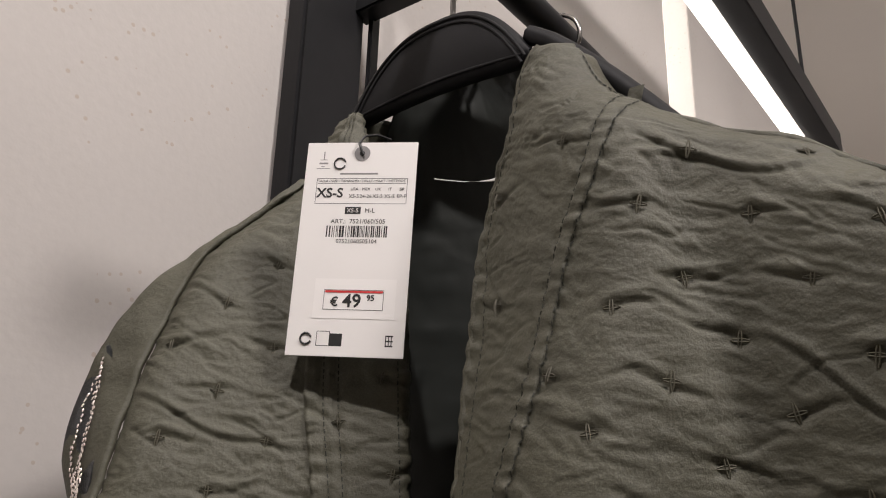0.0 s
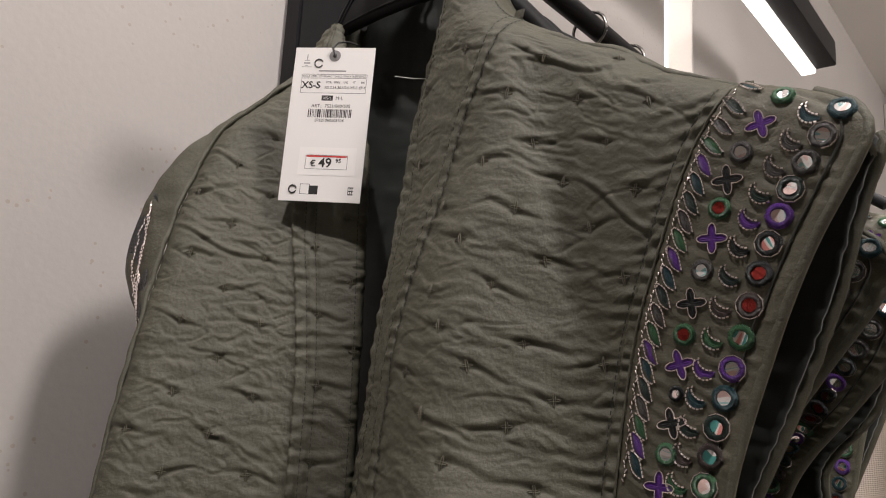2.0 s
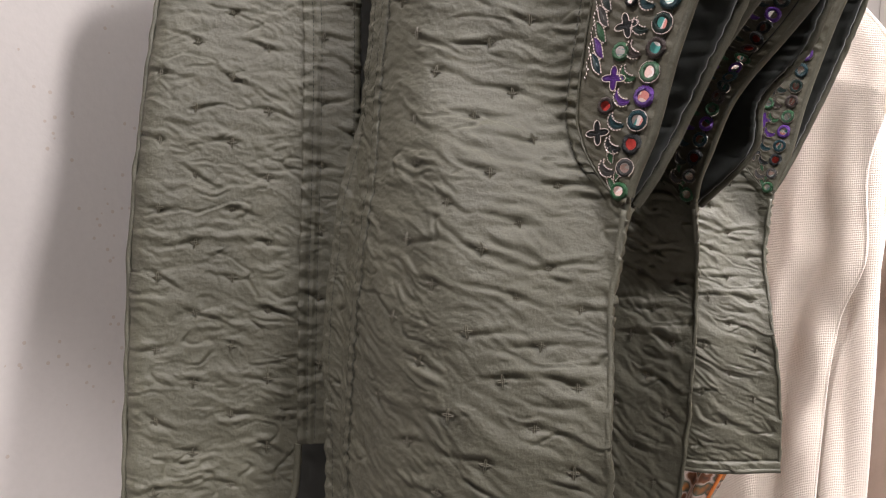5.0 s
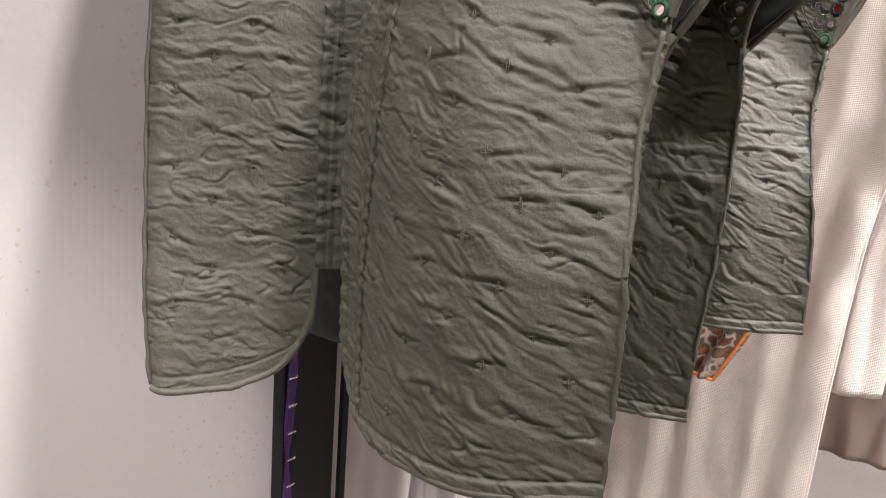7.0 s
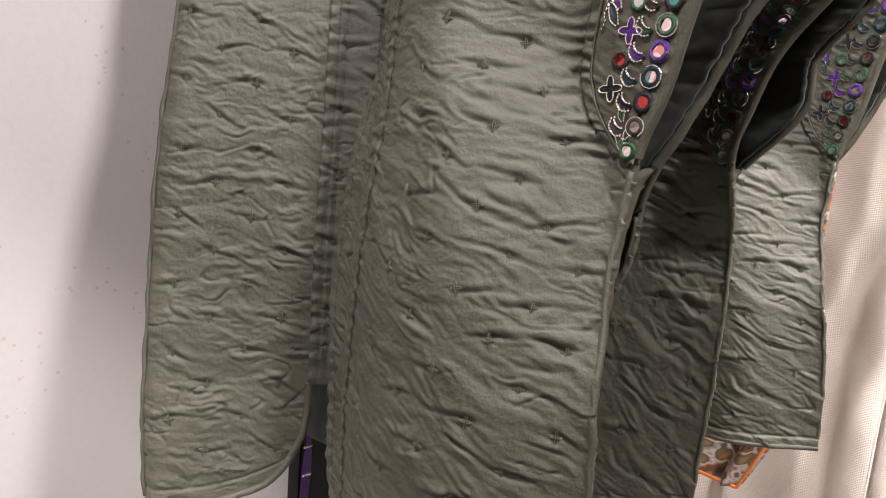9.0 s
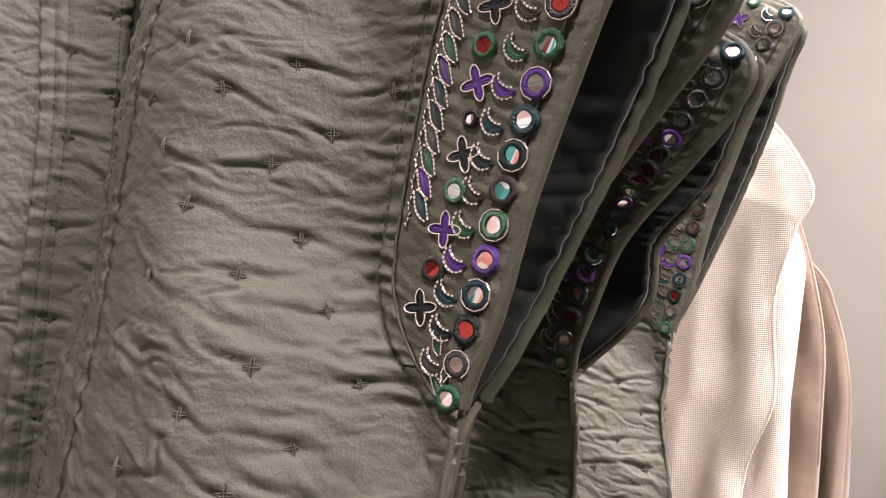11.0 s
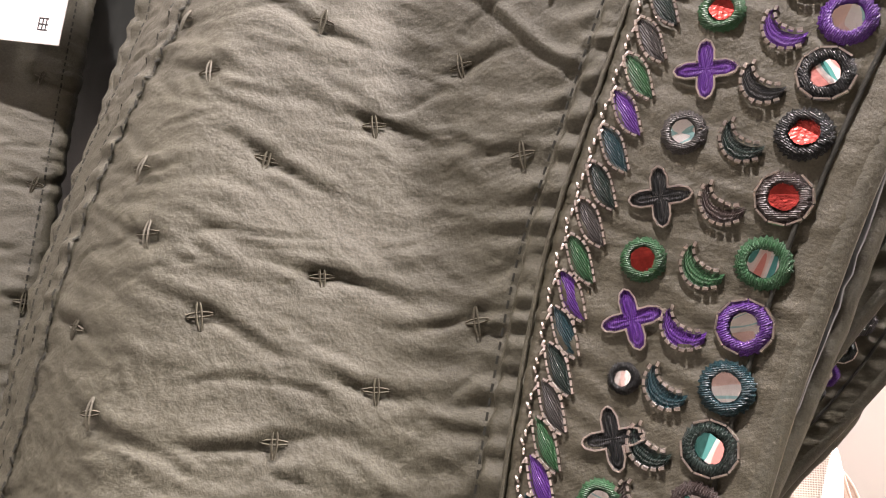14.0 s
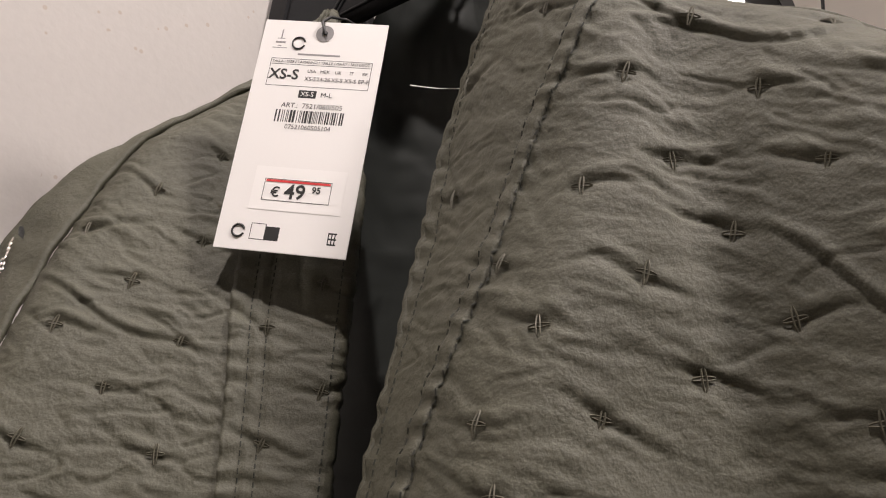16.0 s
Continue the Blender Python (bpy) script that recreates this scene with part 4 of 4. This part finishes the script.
def rosette(x, z, kind, glass, beaded, size=1.0):
    p, n = on_front(x, z, 0.0013)
    m = upright_pose(p, n, random.uniform(0, 360)) @ Matrix.Diagonal((size, size, 1, 1))
    ring = share("mirror_rosette", RINGS[kind], m, vest)
    share("mirror", MIRRORS[glass], pose(0, 0, 0, random.uniform(-9, 9), random.uniform(-9, 9), 0), ring)
    if beaded:
        share("bead_trim", CIRCLE, Matrix(), ring)


OUTER_Z = [(0, 1.489), (5, 1.430), (9, 1.373), (13, 1.319), (18, 1.251)]
OUTER_X = [(1.489, .074), (1.455, .052), (1.43, .041), (1.388, .027), (1.345, .0145), (1.30, .005), (1.251, -.005)]
INNER_Z = [(0, 1.500), (4, 1.449), (8, 1.389), (12, 1.332), (15, 1.285)]
INNER_X = [(1.50, .049), (1.464, .024), (1.434, .015), (1.389, 0), (1.345, -.007), (1.316, -.013), (1.285, -.021)]
OUTER_KIND = "teal grey grey pine purple black black brown green purple teal pine brown green purple teal black grey green".split()
OUTER_GLASS = "clear clear clear clear clear rose red red rose clear clear rose rose clear rose rose red clear clear".split()
for i in range(19):
    z = float(curve(OUTER_Z, np.array(float(i))))
    x = float(curve(OUTER_X, np.array(z)))
    rosette(x, z, OUTER_KIND[i], OUTER_GLASS[i], i in (1, 3, 5, 7, 9, 11, 13, 15, 17), 1.0 if i < 17 else 0.88)
    if i < 18:
        p, n = on_front(x - 0.0128 + (0.002 if i > 15 else 0), z - 0.0005, 0.0013)
        kind = OUTER_KIND[i] if i not in (3, 5, 6) else ("pine", "teal", "black")[i % 3]
        moon = share("crescent", MOONS[kind], upright_pose(p, n, random.uniform(-44, -24)) @ Matrix.Scale(1.0, 4), vest)
        share("bead_trim", MOONBEADS, Matrix(), moon)
INNER_KIND = "green purple grey black green purple grey black green purple black black green purple brown black".split()
for i in range(16):
    z = float(curve(INNER_Z, np.array(float(i))))
    x = float(curve(INNER_X, np.array(z)))
    if i % 2 == 0:
        rosette(x, z, INNER_KIND[i], "red" if i in (4, 8, 14) else "clear", False, 0.62 if i == 10 else 0.88)
    else:
        p, n = on_front(x, z, 0.0013)
        cr = share("flower_cross", CROSSES[INNER_KIND[i]], upright_pose(p, n, random.uniform(-14, 8)), vest)
        share("bead_trim", CROSSBEADS, Matrix(), cr)
LEAF_KIND = ("green", "purple", "teal", "pine", "grey")
for i in range(21):
    z = 1.508 - 0.0091 * i
    x = float(curve(BAND_IN, np.array(z))) + 0.0085
    p, n = on_front(x, z, 0.0013)
    lf = share("leaf", LEAVES[LEAF_KIND[(i + 2) % 5]], upright_pose(p, n, 30 + (18 if i < 4 else 0)), vest)
    share("bead_trim", LEAFBEADS, Matrix(), lf)
# bead rows that close the leaf border on both sides
for off in (0.0030,):
    bm = bmesh.new()
    for z in np.arange(1.508, 1.318, -0.0022):
        x = float(curve(BAND_IN, np.array(z))) + off + 0.0012 * math.sin(z * 690)
        p, n = on_front(x, z, 0.0019)
        x2 = float(curve(BAND_IN, np.array(z - 0.0017))) + off
        q, _ = on_front(x2, z - 0.0016, 0.0019)
        add_tube(bm, p, q, 0.00050)
    tagged(part("bead_trim", bm, SILVER, vest, "line of silver tube beads"), kind="stuff")
# small green sprig at the foot of the band
for dx, dz, t in ((-.012, 1.272, 20), (-.006, 1.262, -20), (-.010, 1.255, 40)):
    p, n = on_front(dx, dz, 0.0013)
    lf = share("leaf", LEAVES["green"], upright_pose(p, n, t) @ Matrix.Scale(0.75, 4), vest)
    share("bead_trim", LEAFBEADS, Matrix(), lf)

# the far armhole's beaded band, on the outer rim of the side panel


def on_side(z, t, lift):
    """A point of the side panel: t runs from its outer rim to the front's edge."""
    a = np.array([np.interp(z, Zs[::-1], cap[::-1, k]) for k in range(3)])
    b = np.array([np.interp(z, Zs[::-1], near[::-1, k]) for k in range(3)])
    n = np.cross(b - a, [0, 0, 1.0])
    n = n / np.linalg.norm(n)
    return a + (b - a) * t + n * (lift if n[1] < 0 else -lift)


def rim_width(z):
    return 0.80 * max(0.0, math.sin((1.492 - z) / 0.142 * math.pi)) ** 0.5


far_band = np.array([[on_side(z, rim_width(z) * w - 0.02, 0.003) for w in np.linspace(0, 1, 8)] for z in np.linspace(1.490, 1.352, 40)])
sheet("armhole_band", far_band, FLOSS["black"], vest, 0.002, "dark beaded band of the far armhole", flip=True)
bm = bmesh.new()
for strand in range(9):
    t0, z = random.uniform(0.05, 0.95), random.uniform(1.42, 1.49)
    for k in range(random.randint(14, 34)):
        t0 = min(0.97, max(0.03, t0 + random.uniform(-0.05, 0.05)))
        z -= 0.0026
        if z < 1.356:
            break
        p = on_side(z, rim_width(z) * t0, 0.0046)
        q = on_side(z - 0.0017, rim_width(z) * min(0.97, t0 + random.uniform(-0.05, 0.05)), 0.0046)
        add_tube(bm, p, q, 0.00055)
tagged(part("bead_trim", bm, SILVER, vest, "silver beads of the far armhole band"), kind="stuff")

# ---- the swing tag ----
tag = tagged(new("price_tag"), "white card price tag with black print on a black string", "price tag")
T0 = Vector((-.2715, .265, 1.595))
ex, ey = Vector((.0515, .0285, -.0005)), Vector((.0035, -.0005, .1125))
WT, HT = ex.length, ey.length
ex.normalize()
ez = ex.cross(ey).normalized()
ey = ez.cross(ex)
tag.matrix_basis = Matrix.Translation(T0) @ Matrix((ex, ey, ez)).transposed().to_4x4() @ Matrix.Rotation(radians(-1.5), 4, "Z")


def tag_bar(x0, y0, x1, y1, mat=INK, lift=0.00035, name="print"):
    bm = bmesh.new()
    box(bm, (x0 * WT, -y1 * HT, lift - 0.00005), (x1 * WT, -y0 * HT, lift))
    return part(name, bm, mat, tag, smooth=False)


def tag_text(body, x, y, size, mat=INK, align="LEFT", bold=0.0):
    return writing(body, size * HT, Matrix.Translation((x * WT, -y * HT, 0.0004)), mat, tag, "print", align, bold)


def tag_frame(x0, y0, x1, y1, w=0.004, mat=INK):
    tag_bar(x0, y0, x1, y0 + w * 0.5, mat)
    tag_bar(x0, y1 - w * 0.5, x1, y1, mat)
    tag_bar(x0, y0, x0 + w, y1, mat)
    tag_bar(x1 - w, y0, x1, y1, mat)


slab("card", (0, -HT, -0.0003), (WT, 0, 0.0003), CARD, tag, bevel=0.00012)
bm = bmesh.new()
bmesh.ops.create_circle(bm, cap_ends=True, radius=0.0042, segments=32, matrix=Matrix.Translation((0.505 * WT, -0.056 * HT, 0.0005)))
part("eyelet", bm, GREYINK, tag, "grey printed eyelet ring", smooth=False)
bm = bmesh.new()
bmesh.ops.create_circle(bm, cap_ends=True, radius=0.0014, segments=20, matrix=Matrix.Translation((0.505 * WT, -0.056 * HT, 0.0008)))
part("hole", bm, INK, tag, smooth=False)
# certification marks as plain shapes
for x0, y0, x1, y1 in ((.155, .045, .165, .085), (.13, .085, .19, .088), (.12, .10, .20, .108), (.14, .118, .17, .122), (.10, .128, .22, .131)):
    tag_bar(x0, y0, x1, y1, GREYINK)
ring = [(0.31 * WT + 0.0030 * math.cos(a), -0.105 * HT + 0.0030 * math.sin(a), 0.0005) for a in np.linspace(0.3, 5.9, 20)]
tube("print", ring, 0.0004, INK, tag, 4)
tag_bar(.32, .152, .66, .160, GREYINK)
tag_frame(.115, .178, .93, .303)
tag_text("TALLA / SIZE / TAMANHO / TAILLE / MAAT / МЕГЕΘΟΣ", .125, .197, .0168, INK)
tag_bar(.125, .203, .92, .205)
tag_text("XS-S", .125, .271, .064, INK, bold=0.00015)
for k, (a, b) in enumerate((("USA", "XS-S"), ("MEX", "24-26"), ("UK", "XS-S"), ("IT", "XS-S"), ("BR", "EP-P"))):
    tag_text(a, .462 + k * .106, .238, .020, INK, "CENTER")
    tag_text(b, .462 + k * .106, .274, .0245, INK, "CENTER")
tag_bar(.395, .318, .535, .352)
tag_text("XS-S", .465, .345, .028, CARD, "CENTER").location.z = 0.0006
tag_text("M-L", .57, .345, .030, INK)
tag_text("ART.:  7521/060/505", .52, .397, .030, INK, "CENTER")
x = .245
random.seed(5)
while x < .79:
    w = random.choice((.006, .006, .012, .018))
    tag_bar(x, .408, min(x + w, .80), .462)
    x += w + random.choice((.006, .010, .014))
tag_text("07521060505104", .52, .490, .027, INK, "CENTER")
slab("sticker", (.20 * WT, -.835 * HT, .0003), (.90 * WT, -.655 * HT, .00045), STICKER, tag, "white price sticker with rounded edge", bevel=0.0001)
for fx0, fy0, fx1, fy1 in ((.285, .705, .80, .707), (.285, .793, .80, .795), (.285, .705, .289, .795), (.796, .705, .80, .795)):
    tag_bar(fx0, fy0, fx1, fy1, INK, .00055)
tag_bar(.295, .709, .79, .718, REDINK, .0006)
t = tag_text("€", .345, .778, .056, INK, bold=0.0001)
t.location.z = 0.0006
t = tag_text("49", .450, .782, .084, INK, bold=0.00016)
t.location.z = 0.0006
t = tag_text("95", .655, .752, .036, INK, bold=0.0001)
t.location.z = 0.0006
ring = [(0.165 * WT + 0.0027 * math.cos(a), -0.925 * HT + 0.0027 * math.sin(a), 0.0005) for a in np.linspace(0.3, 5.9, 18)]
tube("print", ring, 0.0005, INK, tag, 4)
tag_frame(.255, .890, .37, .955, .005)
tag_bar(.37, .900, .475, .955)
for y0 in (.903, .925, .946):
    tag_bar(.84, y0, .905, y0 + .006)
for x0 in (.84, .865, .888):
    tag_bar(x0, .903, x0 + .008, .952)
W = tag.matrix_basis
hole = W @ Vector((0.505 * WT, -0.056 * HT, 0.001))
tube("string", [W.inverted() @ Vector(p) for p in (hole + Vector((0.0008, 0, -0.001)), hole + Vector((-0.0005, -0.002, 0.005)), hole + Vector((-0.0025, 0.004, 0.012)), hole + Vector((-0.003, 0.014, 0.017)), hole + Vector((-0.002, 0.024, 0.018)))], 0.0007, INK, tag, 6, "black string")

# ---- the vests behind ----
def hung_copy(src, bend, label):
    """Another vest of the same make whose cloth hangs a little differently: bend moves points of the first one."""
    top = tagged(new("quilted_vest"), label, "vest", "vests on the rail")
    for ch in src.children:
        if ch.name.split(".")[0] == "care_label":
            continue
        ob = ch.copy()
        scene.collection.objects.link(ob)
        ob.parent = top
        if ch.matrix_basis == Matrix():
            ob.data = ch.data.copy()
            co = np.empty(len(ob.data.vertices) * 3)
            ob.data.vertices.foreach_get("co", co)
            ob.data.vertices.foreach_set("co", bend(co.reshape(-1, 3)).ravel())
            ob.data.update()
        else:
            p = np.array(ch.matrix_basis.translation)
            base = bend(p[None])[0]
            ax = [Vector((bend((p + 0.002 * np.eye(3)[k])[None])[0] - base) / 0.002) for k in range(3)]
            ob.matrix_basis = Matrix.Translation(Vector(base)) @ (Matrix(ax).transposed() @ ch.matrix_basis.to_3x3()).to_4x4()
        for sub in ch.children:
            piece = sub.copy()
            scene.collection.objects.link(piece)
            piece.parent = ob
    return top


def droop(x, z, down):
    """The shoulder's end sinks on a hanger that is too small for it."""
    return -down * smooth((z - 1.28) / 0.19) * smooth((x + 0.10) / 0.15)


def flattened(x, y, z, front, back):
    """Depth behind the front's base line: the cloth's own relief is kept, the room inside the vest is squeezed."""
    d = y - front_y(x, z)
    a = np.maximum(np.abs(d) - 0.010, 0)
    return 0.3 * (front_y(x, z) - 0.28) + np.sign(d) * (np.minimum(np.abs(d), 0.010) + np.where(d > 0, back, front) * a)


def pressed(p):
    x, y, z = p.T
    low, lower = smooth((1.479 - z) / 0.236), smooth((1.23 - z) / 0.12)
    return np.stack([x - 0.009 - 0.046 * low - 0.035 * lower - 0.050 * smooth((y - front_y(x, z) - 0.015) / 0.03) * smooth((x + 0.10) / 0.1), 0.410 - 0.024 * smooth((x + 0.06) / 0.1) + flattened(x, y, z, 0.06, 0.12), z - 0.036 + droop(x, z, 0.010)], -1)


def loose(p):
    x, y, z = p.T
    turn = 0.45 * smooth((1.27 - z) / 0.1) * np.clip(x + 0.10, 0, 0.14)
    gape = 0.024 * np.exp(-(((z - 1.285) / 0.038) ** 2)) * smooth((x + 0.06) / 0.06) * smooth((y - front_y(x, z) - 0.02) / 0.03)
    return np.stack([x + gape - 0.011 - 0.006 * smooth((1.36 - z) / 0.1) - 0.028 * smooth((1.26 - z) / 0.25), turn + 0.452 - 0.018 * smooth((x + 0.06) / 0.1) + flattened(x, y, z, 0.06, 0.8), z + droop(x, z, 0.072) - 0.040 * smooth((1.2 - z) / 0.2)], -1)


def outer(p):
    x, y, z = p.T
    return np.stack([x - 0.025 + 0.014 * smooth((1.2 - z) / 0.2), y + 0.39, z + 0.010 - droop(x, z, 0.016)], -1)


hung_copy(vest, pressed, "olive quilted vest pressed close behind the first on the rail")
hung_copy(vest, loose, "olive quilted vest with drooping beaded shoulder and dark open armhole")
hung_copy(vest, outer, "olive quilted vest with beaded armhole before the cream knitwear")


# ---- other clothes on the rail ----
def drape(name, right, left, y, folds, mat, seed, label, category, depth=0.03, parts=("front", "back"), lean=0.0, deep=1.0):
    """A hanging garment: front and back sheet with upright folds, between two side lines (height, x)."""
    g = tagged(new(name), label, category, "garments on the rail")
    top, low = max(k[0] for k in right), min(k[0] for k in right)
    for side, pname in zip((-1, 1), parts):
        zz = np.linspace(top, low, 90)[:, None] * np.ones((1, 80))
        uu = np.linspace(0, 1, 80)[None, :]
        xx = curve(left, zz) * (1 - uu) + curve(right, zz) * uu
        full = smooth((top - zz) / (top - low) * 1.4)
        yy = y + lean * (zz - top) + side * depth * np.sin(np.pi * uu) ** 0.5 * (0.5 + 0.5 * full)
        yy = yy + deep * (0.004 + 0.012 * full) * (0.55 + 0.9 * perlin(uu * 4, zz * 1.5, seed + 5)) * np.sin(uu * folds * 6.28 + 1.5 * perlin(uu * 3, zz * 2, seed)) + 0.004 * perlin(xx / 0.03, zz / 0.08, seed + 1)
        sheet(pname, np.stack([xx, yy, zz], -1), mat, g, 0.004, flip=side < 0)
    return g


knit = drape("knit_cardigan", [(1.60, -.10), (1.55, -.045), (1.49, -.004), (1.445, .030), (1.40, .050), (1.36, .034), (1.28, .018), (1.19, .024), (1.10, -.002), (.98, -.012), (.45, -.022)], [(1.60, -.36), (.45, -.34)], 0.93, 5, KNIT, 3, "cream chunky knit cardigan hanging behind the vests", "cardigan", 0.018, deep=0.7)
sleeve_z = np.linspace(1.36, 0.836, 60)[:, None]
th2 = np.linspace(0, 6.2832, 28)[None, :]
rr = (0.024 + 0.006 * np.sin(3 * th2 + sleeve_z * 9)) * smooth((1.40 - sleeve_z) / 0.10 + 0.15)
sl = np.stack([0.004 + 0.02 * (sleeve_z - 1.1) + rr * np.cos(th2), 0.985 + 1.2 * rr * np.sin(th2), sleeve_z + 0 * th2], -1)
sheet("sleeve", sl, KNIT, knit, 0.004)
drape("taupe_trousers", [(1.46, -.06), (1.38, .02), (1.20, .056), (.71, .050)], [(1.46, -.30), (.71, -.28)], 1.07, 7, BROWNCLOTH, 13, "taupe brown trousers with upright pleats", "trousers", 0.025)
drape("taupe_skirt", [(1.40, -.05), (1.30, .05), (1.15, .080), (.78, .075)], [(1.40, -.30), (.78, -.28)], 1.16, 6, BROWNCLOTH, 17, "taupe brown skirt hanging on the rail", "skirt", 0.02)
pr = drape("printed_top", [(1.45, -.06), (1.0, -.075), (.94, -.085), (.86, -.120)], [(1.45, -.30), (.86, -.25)], 0.815, 3, PRINT, 23, "brown printed top with orange piped edge", "top", 0.018)
tube("piping", [(-.076, .80, 1.0), (-.086, .80, .94), (-.120, .80, .86)], 0.0022, ORANGE, pr, 6, "orange piping")
tube("piping", [(-.255, .798, .862), (-.19, .795, .866), (-.120, .80, .86)], 0.0022, ORANGE, pr, 6, "orange piping")
drape("white_shirt", [(.80, -.36), (.30, -.35)], [(.80, -.44), (.30, -.45)], 0.62, 2, WHITECLOTH, 29, "white cotton shirt tail hanging low", "shirt", 0.015)
# added strip that stands in for a purple beaded line on the post
ribbon = tagged(new("beaded_ribbon"), "purple and grey strip with silver beads, added for a line on the post", "ribbon")
zz = np.linspace(0.93, 0.40, 60)[:, None]
ww = np.linspace(-1, 1, 5)[None, :]
tw = 0.8 * np.sin(zz * 40)
rb = np.stack([-0.462 + 0.003 * ww * np.sin(tw), 0.424 + 0.006 * ww * np.cos(tw) + 0.003 * np.sin(zz * 23), zz + 0 * ww], -1)
sheet("band", rb, FLOSS["purple"], ribbon, 0.001)
bm = bmesh.new()
for z in np.arange(0.92, 0.42, -0.034):
    for d in (-0.004, 0.0, 0.004):
        add_tube(bm, (-0.457, 0.422 + d, z), (-0.457, 0.425 + d, z + 0.002), 0.0013)
tagged(part("bead_trim", bm, SILVER, ribbon), kind="stuff")
yg = drape("yellow_blouse", [(1.74, .60), (1.30, .62), (.55, .66)], [(1.74, .56), (1.66, .50), (1.30, .36), (1.10, .285), (.55, .26)], 1.95, 4, YELLOW, 37, "yellow printed blouse on a farther rail", "blouse", 0.03)
fr = tagged(new("far_rail"), "slim black steel rail between floor posts", "rail")
tube("bar", [(.30, 1.95, 1.76), (1.2, 1.95, 1.76)], 0.010, BLACKSTEEL, fr)
for px in (.95, 1.19):
    tube("leg", [(px, 1.95, 0.0), (px, 1.95, 1.76)], 0.010, BLACKSTEEL, fr)
hk = tagged(new("clothes_hanger"), "black hanger on a farther rail", "hanger", "hangers on the rail")
tube("arm", [(.255, 1.95, 1.60), (.29, 1.95, 1.665), (.36, 1.95, 1.70), (.45, 1.95, 1.72), (.46, 1.95, 1.755)], 0.010, HANGERBLACK, hk, 8)
